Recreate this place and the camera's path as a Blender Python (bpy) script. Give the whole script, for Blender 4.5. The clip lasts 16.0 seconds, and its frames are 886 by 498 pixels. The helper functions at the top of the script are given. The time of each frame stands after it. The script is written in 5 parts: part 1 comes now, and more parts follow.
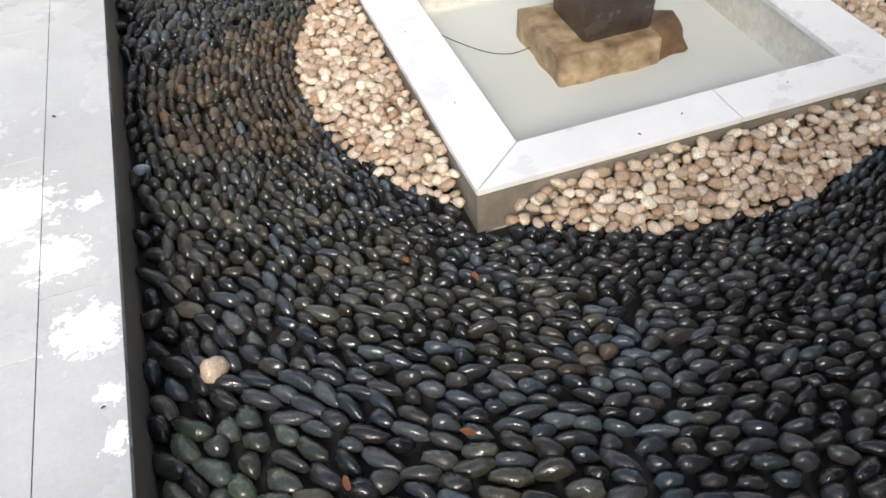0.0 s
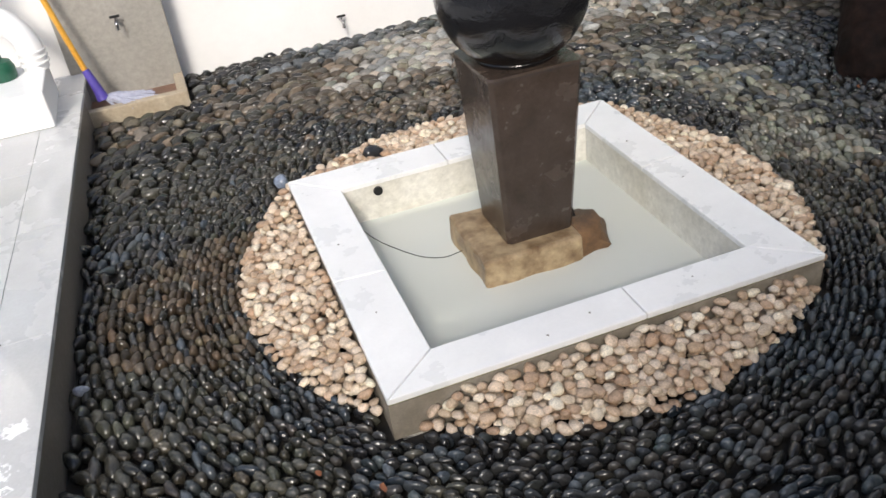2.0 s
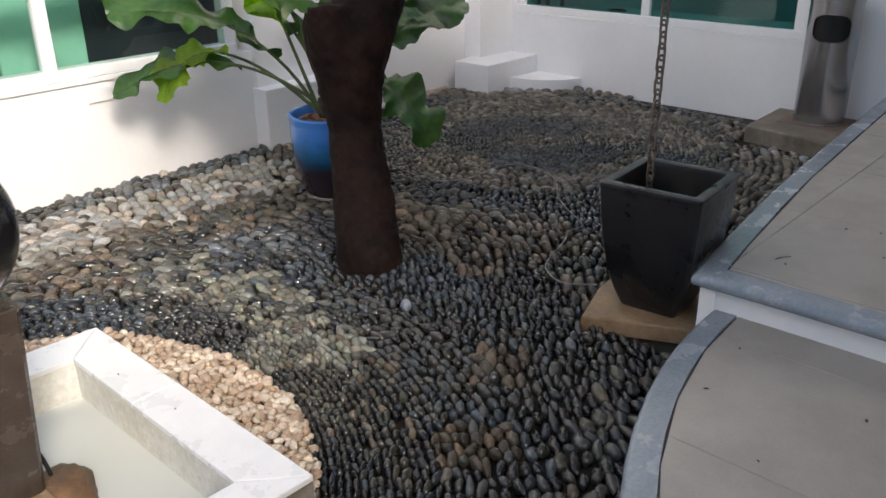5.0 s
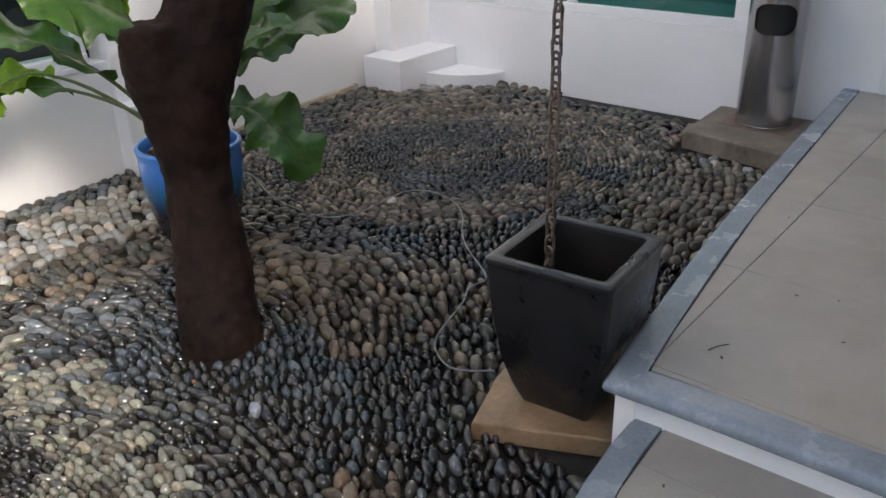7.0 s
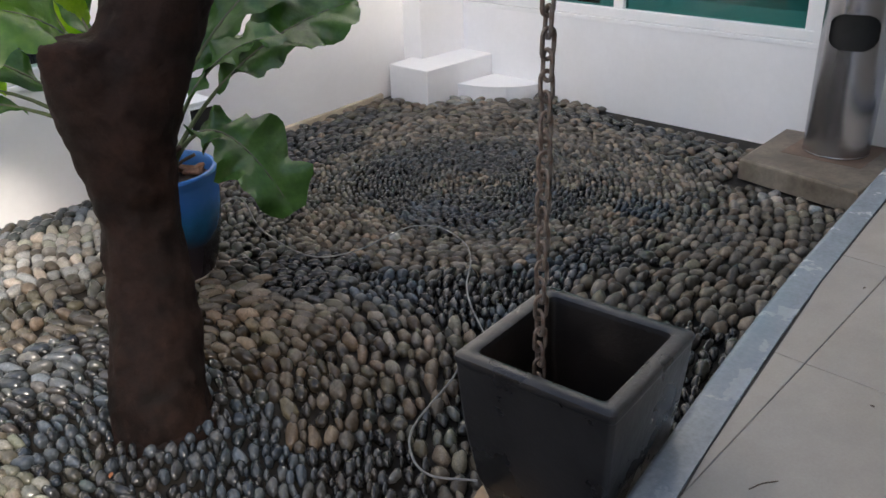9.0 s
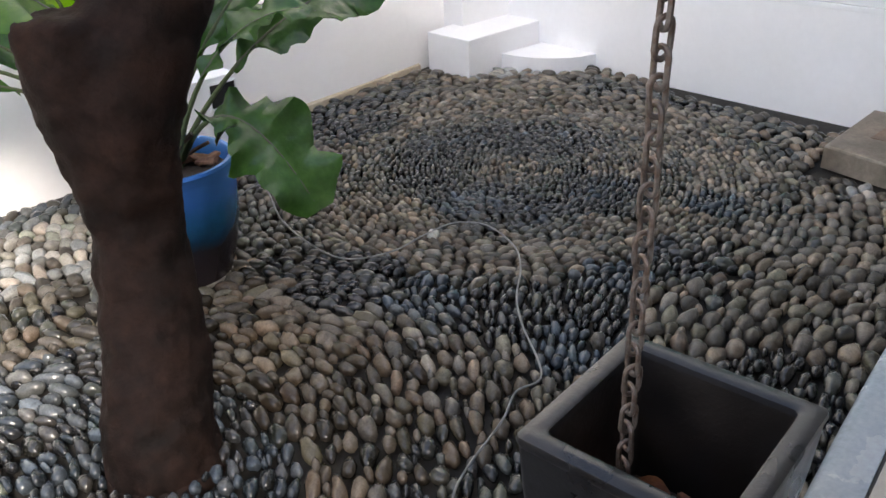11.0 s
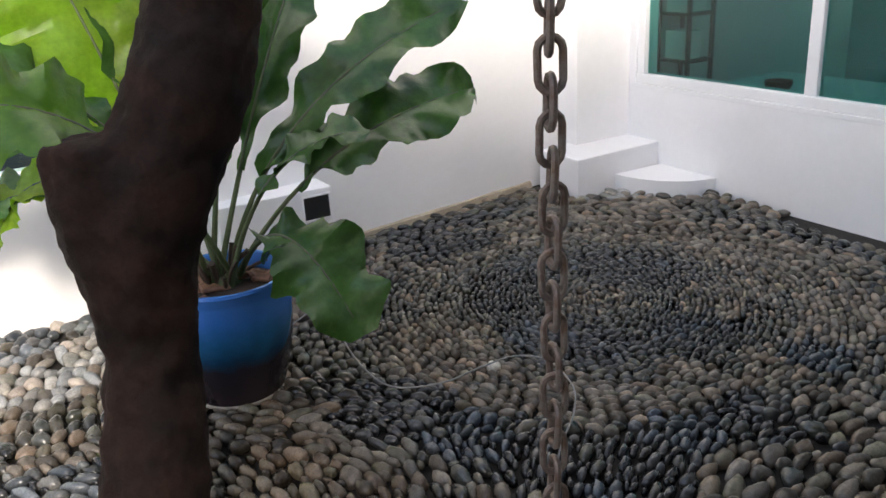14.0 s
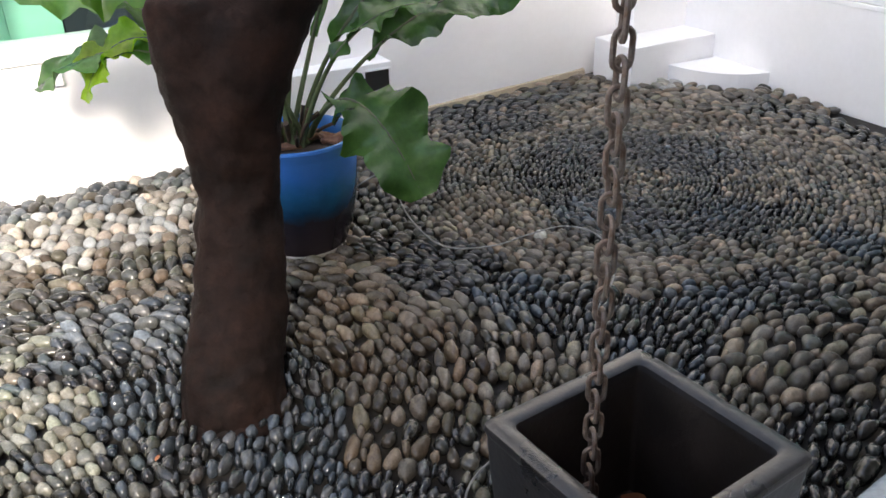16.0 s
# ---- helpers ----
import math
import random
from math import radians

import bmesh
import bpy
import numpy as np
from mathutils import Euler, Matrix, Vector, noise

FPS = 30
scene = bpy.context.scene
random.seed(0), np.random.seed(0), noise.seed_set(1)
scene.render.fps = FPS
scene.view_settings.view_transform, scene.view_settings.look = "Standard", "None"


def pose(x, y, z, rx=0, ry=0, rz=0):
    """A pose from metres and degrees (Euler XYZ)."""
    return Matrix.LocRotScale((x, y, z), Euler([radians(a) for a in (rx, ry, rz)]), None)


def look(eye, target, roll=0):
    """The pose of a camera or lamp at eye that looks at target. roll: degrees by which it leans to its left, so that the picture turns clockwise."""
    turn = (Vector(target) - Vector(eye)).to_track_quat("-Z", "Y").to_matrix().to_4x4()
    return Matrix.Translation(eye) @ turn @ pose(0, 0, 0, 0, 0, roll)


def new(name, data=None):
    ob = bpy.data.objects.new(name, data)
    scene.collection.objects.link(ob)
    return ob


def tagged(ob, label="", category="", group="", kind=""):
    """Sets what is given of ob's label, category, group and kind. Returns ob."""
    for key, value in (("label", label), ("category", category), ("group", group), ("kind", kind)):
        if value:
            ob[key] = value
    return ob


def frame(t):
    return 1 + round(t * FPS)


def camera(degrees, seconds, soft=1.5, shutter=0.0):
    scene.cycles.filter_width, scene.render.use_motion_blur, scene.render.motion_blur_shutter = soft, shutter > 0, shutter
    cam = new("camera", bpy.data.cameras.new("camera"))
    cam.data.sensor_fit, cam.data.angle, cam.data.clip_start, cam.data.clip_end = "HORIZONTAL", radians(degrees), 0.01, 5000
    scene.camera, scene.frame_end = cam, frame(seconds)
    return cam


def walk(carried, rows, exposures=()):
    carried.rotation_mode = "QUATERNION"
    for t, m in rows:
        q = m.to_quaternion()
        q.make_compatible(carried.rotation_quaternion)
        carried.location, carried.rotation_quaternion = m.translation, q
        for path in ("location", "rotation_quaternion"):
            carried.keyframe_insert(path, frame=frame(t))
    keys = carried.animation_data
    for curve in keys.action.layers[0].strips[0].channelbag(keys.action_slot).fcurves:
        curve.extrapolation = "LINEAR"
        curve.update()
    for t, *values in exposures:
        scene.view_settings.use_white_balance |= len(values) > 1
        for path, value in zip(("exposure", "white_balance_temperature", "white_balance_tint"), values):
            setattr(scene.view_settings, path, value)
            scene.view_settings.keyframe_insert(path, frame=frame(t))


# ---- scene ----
cam = camera(56.0, 16.0, shutter=0.1)
PATH = [
    (0, (-0.48, -1.266, 1.303), (-0.067, 0.086, -0.112), -4.0),
    (0.5, (-0.422, -1.305, 1.329), (-0.12, 0.177, 0.02), -2.4),
    (1, (-0.271, -1.37, 1.34), (-0.01, 0.19, 0.116), -3.3),
    (1.5, (-0.227, -1.386, 1.352), (0.026, 0.225, 0.193), -6.5),
    (2, (-0.219, -1.369, 1.402), (0.24, 0.241, 0.307), -7.6),
    (2.5, (-0.206, -1.387, 1.436), (0.562, 0.149, 0.412), -3.4),
    (3, (-0.142, -1.427, 1.468), (0.78, 0.113, 0.586), -1.8),
    (3.5, (-0.051, -1.466, 1.489), (0.948, 0.069, 0.683), -3.9),
    (4, (0.015, -1.476, 1.482), (1.125, -0.007, 0.702), -2.2),
    (4.5, (0.085, -1.489, 1.466), (1.3, -0.101, 0.692), -0.6),
    (5, (0.18, -1.399, 1.452), (1.518, -0.137, 0.667), -0.7),
    (7.5, (1.178, -1.119, 1.521), (2.556, 0.047, 0.662), -1.5),
    (8, (1.376, -1.128, 1.487), (2.683, 0.122, 0.634), -2.5),
    (8.5, (1.444, -1.072, 1.471), (2.739, 0.189, 0.617), -2.1),
    (9, (1.509, -0.926, 1.462), (2.791, 0.346, 0.602), -1.8),
    (11.5, (1.836, -0.582, 1.414), (3.025, 0.718, 0.467), -2.3),
    (12, (1.891, -0.577, 1.412), (3.137, 0.711, 0.523), -4.7),
    (12.5, (1.946, -0.651, 1.497), (3.098, 0.781, 0.707), -3.0),
    (13, (2.011, -0.679, 1.486), (3.127, 0.796, 0.726), -1.3),
    (13.5, (2.035, -0.643, 1.474), (3.143, 0.851, 0.739), -1.5),
    (14, (2.156, -0.687, 1.429), (3.122, 0.919, 0.73), -3.3),
    (14.5, (2.249, -0.739, 1.425), (3.081, 0.932, 0.708), -2.3),
    (15, (2.279, -0.754, 1.406), (3.094, 0.87, 0.571), -1.1),
    (15.5, (2.154, -0.77, 1.389), (2.98, 0.818, 0.496), -1.3),
    (16, (1.994, -0.849, 1.423), (2.82, 0.72, 0.499), -1.6),
]
walk(cam, [(t, look(eye, target, roll)) for t, eye, target, roll in PATH],
     [(0.0, 1.07, 6950, 10), (1.0, 0.90, 6900, 10), (2.0, 0.88, 6850, 10), (3.0, 0.92, 6900, 10), (4.0, 1.08, 7000, 11), (5.0, 1.18, 7150, 12), (7.5, 1.48, 7150, 12), (9.0, 1.62, 7150, 12),
      (12.0, 2.18, 7100, 12), (13.0, 1.80, 7100, 13), (14.5, 1.72, 7100, 12), (15.0, 2.05, 7100, 12), (16.0, 2.13, 7100, 12)])

# ---- world, sun, exposure ----
SUN_EL, SUN_AZ = 34.0, 250.0          # degrees; azimuth counted from +x towards +y, where the light comes from
world = bpy.data.worlds.new("overcast_sky")
scene.world = world
world.use_nodes = True
wn = world.node_tree.nodes
sky = wn.new("ShaderNodeTexSky")
sky.sky_type = 'NISHITA'
sky.sun_disc = False
sky.sun_elevation = radians(SUN_EL)
sky.sun_rotation = radians(90 - SUN_AZ)
sky.dust_density = 2.0
wn["Background"].inputs["Strength"].default_value = 0.15
world.node_tree.links.new(sky.outputs["Color"], wn["Background"].inputs["Color"])
sun_data = bpy.data.lights.new("sun", 'SUN')
sun_data.energy = 1.3
sun_data.angle = radians(12)
sun_data.color = (1.0, 0.98, 0.95)
sun = new("sun", sun_data)
sd = Vector((math.cos(radians(SUN_AZ)) * math.cos(radians(SUN_EL)), math.sin(radians(SUN_AZ)) * math.cos(radians(SUN_EL)), math.sin(radians(SUN_EL))))
sun.matrix_world = look(sd * 20, (0, 0, 0))


# ---- materials ----
def mat_base(name, rough=0.6, metal=0.0):
    m = bpy.data.materials.new(name)
    m.use_nodes = True
    p = m.node_tree.nodes["Principled BSDF"]
    p.inputs["Roughness"].default_value = rough
    p.inputs["Metallic"].default_value = metal
    return m, m.node_tree.nodes, m.node_tree.links, p


def noise_node(n, l, scale, detail=4.0, rough=0.6, coord="Object"):
    tc = n.new("ShaderNodeTexCoord")
    t = n.new("ShaderNodeTexNoise")
    t.inputs["Scale"].default_value = scale
    t.inputs["Detail"].default_value = detail
    t.inputs["Roughness"].default_value = rough
    l.new(tc.outputs[coord], t.inputs["Vector"])
    return t


def ramp(n, l, src, stops):
    r = n.new("ShaderNodeValToRGB")
    while len(r.color_ramp.elements) < len(stops):
        r.color_ramp.elements.new(0.5)
    for e, (pos, col) in zip(r.color_ramp.elements, stops):
        e.position = pos
        e.color = (*col, 1.0) if len(col) == 3 else col
    l.new(src, r.inputs["Fac"])
    return r


def bump(n, l, p, src, strength=0.2, dist=0.005):
    b = n.new("ShaderNodeBump")
    b.inputs["Strength"].default_value = strength
    b.inputs["Distance"].default_value = dist
    l.new(src, b.inputs["Height"])
    l.new(b.outputs["Normal"], p.inputs["Normal"])
    return b


def mix_col(n, l, fac, a, b, mode='MIX'):
    m = n.new("ShaderNodeMix")
    m.data_type = 'RGBA'
    m.blend_type = mode
    for sock, v in ((m.inputs[0], fac), (m.inputs[6], a), (m.inputs[7], b)):
        if isinstance(v, bpy.types.NodeSocket):
            l.new(v, sock)
        elif isinstance(v, (int, float)):
            sock.default_value = v
        else:
            sock.default_value = (*v, 1.0)
    return m.outputs[2]


def plain(name, c1, c2, scale=8.0, rough=(0.4, 0.7), metal=0.0, bump_s=0.15, fine=60.0, coord="Object", spec=0.5, grain=1.0):
    """A surface with broad stains and fine grain between two colours."""
    m, n, l, p = mat_base(name, rough[0], metal)
    a = noise_node(n, l, scale, 5.0, 0.6, coord)
    f = noise_node(n, l, fine, 4.0, 0.7, coord)
    r = ramp(n, l, a.outputs["Fac"], [(0.3, c1), (0.7, c2)])
    g = ramp(n, l, f.outputs["Fac"], [(0.3, (1 - 0.18 * grain,) * 3), (0.7, (1 + 0.1 * grain,) * 3)])
    l.new(mix_col(n, l, 1.0, r.outputs["Color"], g.outputs["Color"], 'MULTIPLY'), p.inputs["Base Color"])
    rr = n.new("ShaderNodeMapRange")
    rr.inputs["From Min"].default_value, rr.inputs["From Max"].default_value = 0.3, 0.7
    rr.inputs["To Min"].default_value, rr.inputs["To Max"].default_value = rough
    l.new(a.outputs["Fac"], rr.inputs["Value"])
    l.new(rr.outputs["Result"], p.inputs["Roughness"])
    p.inputs["Specular IOR Level"].default_value = spec
    if bump_s:
        bump(n, l, p, f.outputs["Fac"], bump_s)
    return m


def pebble_mat(name, dark, light, wet=(0.09, 0.25), tint=None, vary=1.0, spec=0.50):
    """River stone: colour by stone, speckled, wet in places."""
    m, n, l, p = mat_base(name, 0.3)
    geo = n.new("ShaderNodeNewGeometry")
    oi = n.new("ShaderNodeObjectInfo")
    add = n.new("ShaderNodeMath")
    add.operation = 'ADD'
    l.new(geo.outputs["Random Per Island"], add.inputs[0])
    l.new(oi.outputs["Random"], add.inputs[1])
    fr = n.new("ShaderNodeMath")
    fr.operation = 'FRACT'
    l.new(add.outputs[0], fr.inputs[0])
    mid = tint or tuple((a + b) / 2 for a, b in zip(dark, light))
    r = ramp(n, l, fr.outputs[0], [(0.0, dark), (0.40, tuple(0.85 * c for c in mid)), (0.85, light), (1.0, tuple(min(0.8, 1.3 * c) for c in light))])
    s = noise_node(n, l, 220.0, 3.0, 0.7)
    v = noise_node(n, l, 45.0, 3.0, 0.6)
    g = ramp(n, l, s.outputs["Fac"], [(0.3, (0.65, 0.65, 0.65)), (0.72, (1.3, 1.3, 1.3))])
    g2 = ramp(n, l, v.outputs["Fac"], [(0.3, (0.8, 0.8, 0.8)), (0.7, (1.15, 1.15, 1.15))])
    mul = n.new("ShaderNodeMath")
    mul.operation = 'MULTIPLY'
    l.new(fr.outputs[0], mul.inputs[0])
    mul.inputs[1].default_value = 17.31
    fr2 = n.new("ShaderNodeMath")
    fr2.operation = 'FRACT'
    l.new(mul.outputs[0], fr2.inputs[0])
    hue = ramp(n, l, fr2.outputs[0], [(q, tuple(1 + vary * (c - 1) for c in col)) for q, col in ((0.0, (1.10, 1.0, 0.90)), (0.2, (1.0, 1.0, 1.0)), (0.45, (0.92, 1.0, 1.09)), (0.65, (1.0, 1.0, 1.0)), (0.8, (0.95, 1.04, 0.94)), (0.95, (1.13, 1.0, 0.92)))])
    c = mix_col(n, l, 1.0, r.outputs["Color"], g.outputs["Color"], 'MULTIPLY')
    c = mix_col(n, l, 1.0, c, hue.outputs["Color"], 'MULTIPLY')
    l.new(mix_col(n, l, 1.0, c, g2.outputs["Color"], 'MULTIPLY'), p.inputs["Base Color"])
    w = noise_node(n, l, 1.4, 3.0, 0.6)
    rr = n.new("ShaderNodeMapRange")
    rr.inputs["From Min"].default_value, rr.inputs["From Max"].default_value = 0.35, 0.65
    rr.inputs["To Min"].default_value, rr.inputs["To Max"].default_value = wet
    l.new(w.outputs["Fac"], rr.inputs["Value"])
    l.new(rr.outputs["Result"], p.inputs["Roughness"])
    p.inputs["Specular IOR Level"].default_value = spec
    for t in (s, v, w):
        l.new(geo.outputs["Position"], t.inputs["Vector"])
    bump(n, l, p, v.outputs["Fac"], 0.45, 0.006)
    return m


def glass_mat(name, tint, rough=0.0):
    """Thin tinted pane: clear passage with a Fresnel gloss."""
    m = bpy.data.materials.new(name)
    m.use_nodes = True
    n, l = m.node_tree.nodes, m.node_tree.links
    n.remove(n["Principled BSDF"])
    tr = n.new("ShaderNodeBsdfTransparent")
    tr.inputs["Color"].default_value = (*tint, 1)
    gl = n.new("ShaderNodeBsdfGlossy")
    gl.inputs["Roughness"].default_value = 0.02
    lw = n.new("ShaderNodeLayerWeight")
    lw.inputs["Blend"].default_value = 0.5
    fre = ramp(n, l, lw.outputs["Facing"], [(0.0, (0.035,) * 3), (0.5, (0.07,) * 3), (0.8, (0.25,) * 3), (1.0, (0.9,) * 3)])
    mx = n.new("ShaderNodeMixShader")
    l.new(fre.outputs["Color"], mx.inputs["Fac"])
    l.new(tr.outputs[0], mx.inputs[1])
    l.new(gl.outputs[0], mx.inputs[2])
    l.new(mx.outputs[0], n["Material Output"].inputs["Surface"])
    return m


def water_mat():
    """Cloudy pond water: milky, partly clear, with a rippled gloss."""
    m = bpy.data.materials.new("cloudy_water")
    m.use_nodes = True
    n, l = m.node_tree.nodes, m.node_tree.links
    n.remove(n["Principled BSDF"])
    tr = n.new("ShaderNodeBsdfTransparent")
    tr.inputs["Color"].default_value = (0.86, 0.9, 0.84, 1)
    di = n.new("ShaderNodeBsdfDiffuse")
    di.inputs["Color"].default_value = (0.80, 0.83, 0.77, 1)
    gl = n.new("ShaderNodeBsdfGlossy")
    gl.inputs["Roughness"].default_value = 0.04
    rip = noise_node(n, l, 16.0, 3.0, 0.5)
    b = n.new("ShaderNodeBump")
    b.inputs["Strength"].default_value = 0.25
    b.inputs["Distance"].default_value = 0.01
    l.new(rip.outputs["Fac"], b.inputs["Height"])
    l.new(b.outputs["Normal"], gl.inputs["Normal"])
    fre = n.new("ShaderNodeFresnel")
    fre.inputs["IOR"].default_value = 1.33
    mx = n.new("ShaderNodeMixShader")
    mx.inputs["Fac"].default_value = 0.68
    l.new(tr.outputs[0], mx.inputs[1])
    l.new(di.outputs[0], mx.inputs[2])
    m2 = n.new("ShaderNodeMixShader")
    l.new(fre.outputs["Fac"], m2.inputs["Fac"])
    l.new(mx.outputs[0], m2.inputs[1])
    l.new(gl.outputs[0], m2.inputs[2])
    l.new(m2.outputs[0], n["Material Output"].inputs["Surface"])
    return m


def wet_tile_mat(name, c1, c2, film=(0.05, 0.5), film_scale=2.2):
    """Floor tile with films of water that gloss in patches."""
    m, n, l, p = mat_base(name, 0.4)
    a = noise_node(n, l, 5.0, 6.0, 0.65)
    f = noise_node(n, l, 130.0, 3.0, 0.7)
    w = noise_node(n, l, film_scale, 6.0, 0.62)
    oi = n.new("ShaderNodeObjectInfo")
    r = ramp(n, l, a.outputs["Fac"], [(0.3, c1), (0.7, c2)])
    g = ramp(n, l, f.outputs["Fac"], [(0.3, (0.94, 0.94, 0.94)), (0.7, (1.04, 1.04, 1.04))])
    c = mix_col(n, l, 1.0, r.outputs["Color"], g.outputs["Color"], 'MULTIPLY')
    t = ramp(n, l, oi.outputs["Random"], [(0.0, (0.95, 0.95, 0.95)), (1.0, (1.03, 1.03, 1.02))])
    l.new(mix_col(n, l, 1.0, c, t.outputs["Color"], 'MULTIPLY'), p.inputs["Base Color"])
    rr = ramp(n, l, w.outputs["Fac"], [(0.47, (film[1],) * 3), (0.53, (film[0],) * 3)])
    l.new(rr.outputs["Color"], p.inputs["Roughness"])
    bump(n, l, p, f.outputs["Fac"], 0.05, 0.002)
    return m


def leaf_mat(name, c1, c2, trans=0.35):
    m, n, l, p = mat_base(name, 0.24)
    a = noise_node(n, l, 7.0, 4.0)
    f = noise_node(n, l, 38.0, 4.0)
    r = ramp(n, l, a.outputs["Fac"], [(0.3, c1), (0.7, c2)])
    g = ramp(n, l, f.outputs["Fac"], [(0.3, (0.8, 0.85, 0.8)), (0.7, (1.15, 1.1, 1.1))])
    c = mix_col(n, l, 1.0, r.outputs["Color"], g.outputs["Color"], 'MULTIPLY')
    l.new(c, p.inputs["Base Color"])
    bump(n, l, p, f.outputs["Fac"], 0.55, 0.006)
    t = n.new("ShaderNodeBsdfTranslucent")
    l.new(mix_col(n, l, 1.0, c, (2.0, 2.4, 0.7), 'MULTIPLY'), t.inputs["Color"])
    mx = n.new("ShaderNodeMixShader")
    mx.inputs["Fac"].default_value = trans
    l.new(p.outputs[0], mx.inputs[1])
    l.new(t.outputs[0], mx.inputs[2])
    l.new(mx.outputs[0], n["Material Output"].inputs["Surface"])
    return m


M_WALL = plain("white_wall_paint", (0.81, 0.81, 0.805), (0.87, 0.87, 0.875), 1.6, (0.35, 0.55), 0, 0.06, 25.0, grain=0.12)
M_FRAME = plain("white_frame_paint", (0.80, 0.81, 0.81), (0.86, 0.86, 0.86), 3.0, (0.3, 0.45), 0, 0.03, 40.0, grain=0.12)
M_CEMENT = plain("tan_cement", (0.38, 0.31, 0.22), (0.52, 0.45, 0.34), 6.0, (0.6, 0.85), 0, 0.4, 70.0)
M_MORTAR = plain("dark_wet_mortar", (0.018, 0.016, 0.014), (0.040, 0.036, 0.031), 5.0, (0.6, 0.9), 0, 0.6, 60.0, spec=0.2)
M_RISER = plain("dark_riser_stone", (0.13, 0.115, 0.10), (0.21, 0.19, 0.165), 4.0, (0.3, 0.6), 0, 0.3, 60.0)
M_COPING = plain("white_coping_tile", (0.74, 0.75, 0.75), (0.84, 0.84, 0.84), 5.0, (0.22, 0.4), 0, 0.03, 90.0, grain=0.12)
M_POOLWALL = plain("stained_pool_render", (0.55, 0.53, 0.46), (0.74, 0.73, 0.68), 5.0, (0.4, 0.7), 0, 0.2, 50.0)
M_POOLFLOOR = plain("pale_pool_floor", (0.70, 0.73, 0.68), (0.78, 0.80, 0.76), 2.5, (0.5, 0.8), 0, 0.1, 40.0)
M_MOSS = plain("mossy_grout", (0.20, 0.22, 0.10), (0.42, 0.40, 0.26), 14.0, (0.6, 0.9), 0, 0.4, 80.0)
M_WATER = water_mat()
M_PILLAR = plain("wet_brown_stone", (0.034, 0.024, 0.018), (0.072, 0.053, 0.043), 9.0, (0.10, 0.34), 0, 0.6, 38.0)
M_BALL = plain("wet_black_granite", (0.006, 0.006, 0.007), (0.018, 0.018, 0.020), 5.0, (0.05, 0.12), 0, 0.75, 17.0)
M_PLINTH = plain("ochre_sandstone", (0.13, 0.07, 0.03), (0.47, 0.36, 0.22), 13.0, (0.35, 0.7), 0, 0.6, 50.0)
M_TILE_L = wet_tile_mat("pale_wet_floor_tile", (0.50, 0.51, 0.515), (0.58, 0.59, 0.59), (0.05, 0.34))


def paint_sky_glare(m, spots):
    """Sky glare off wet films, painted white into the colour, ragged at the rim."""
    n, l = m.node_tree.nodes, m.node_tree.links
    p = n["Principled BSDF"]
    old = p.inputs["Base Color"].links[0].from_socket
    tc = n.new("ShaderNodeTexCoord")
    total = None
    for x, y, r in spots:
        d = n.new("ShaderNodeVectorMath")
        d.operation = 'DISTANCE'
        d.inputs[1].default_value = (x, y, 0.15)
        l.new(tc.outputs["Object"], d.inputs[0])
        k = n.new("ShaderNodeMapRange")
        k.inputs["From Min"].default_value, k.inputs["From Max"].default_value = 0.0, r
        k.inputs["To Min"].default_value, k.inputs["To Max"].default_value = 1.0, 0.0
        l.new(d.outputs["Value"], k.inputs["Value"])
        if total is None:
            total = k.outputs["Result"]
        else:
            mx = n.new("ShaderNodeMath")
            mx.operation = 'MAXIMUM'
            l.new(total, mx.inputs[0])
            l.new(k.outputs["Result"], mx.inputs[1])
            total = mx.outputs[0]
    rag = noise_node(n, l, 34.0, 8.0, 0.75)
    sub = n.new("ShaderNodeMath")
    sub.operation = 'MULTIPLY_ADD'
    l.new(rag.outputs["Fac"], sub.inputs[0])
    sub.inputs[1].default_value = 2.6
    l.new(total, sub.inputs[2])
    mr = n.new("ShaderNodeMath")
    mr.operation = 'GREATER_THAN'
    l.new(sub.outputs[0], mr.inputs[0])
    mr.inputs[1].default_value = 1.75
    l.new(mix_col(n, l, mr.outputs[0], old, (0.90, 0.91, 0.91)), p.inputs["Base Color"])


# Painted glare patches on the walkway tiles: x, y, reach.
paint_sky_glare(M_TILE_L, [(-0.96, 0.30, 0.165), (-0.87, 0.11, 0.11), (-0.80, 0.26, 0.045), (-0.82, -0.11, 0.11), (-0.79, -0.27, 0.04), (-0.785, -0.37, 0.045), (-1.05, 0.12, 0.08)])
M_TILE_R = wet_tile_mat("grey_beige_floor_tile", (0.32, 0.295, 0.26), (0.385, 0.358, 0.318), (0.34, 0.5))
M_NOSE = plain("blue_grey_nosing_tile", (0.20, 0.24, 0.275), (0.28, 0.32, 0.36), 6.0, (0.15, 0.32), 0, 0.08, 70.0)
M_GROUT = plain("dark_grout", (0.06, 0.055, 0.05), (0.12, 0.11, 0.10), 9.0, (0.6, 0.9), 0, 0.3, 60.0)
M_GROUT_L = plain("light_grey_grout", (0.28, 0.27, 0.26), (0.38, 0.37, 0.36), 9.0, (0.6, 0.9), 0, 0.3, 60.0)
M_BARK = plain("dark_wet_bark", (0.0045, 0.0031, 0.0027), (0.024, 0.013, 0.010), 9.0, (0.6, 0.9), 0, 1.0, 34.0, spec=0.10, grain=2.2)
M_PLANTER = plain("black_glazed_ceramic", (0.007, 0.007, 0.008), (0.020, 0.020, 0.022), 5.0, (0.20, 0.42), 0, 0.25, 35.0, spec=0.42)
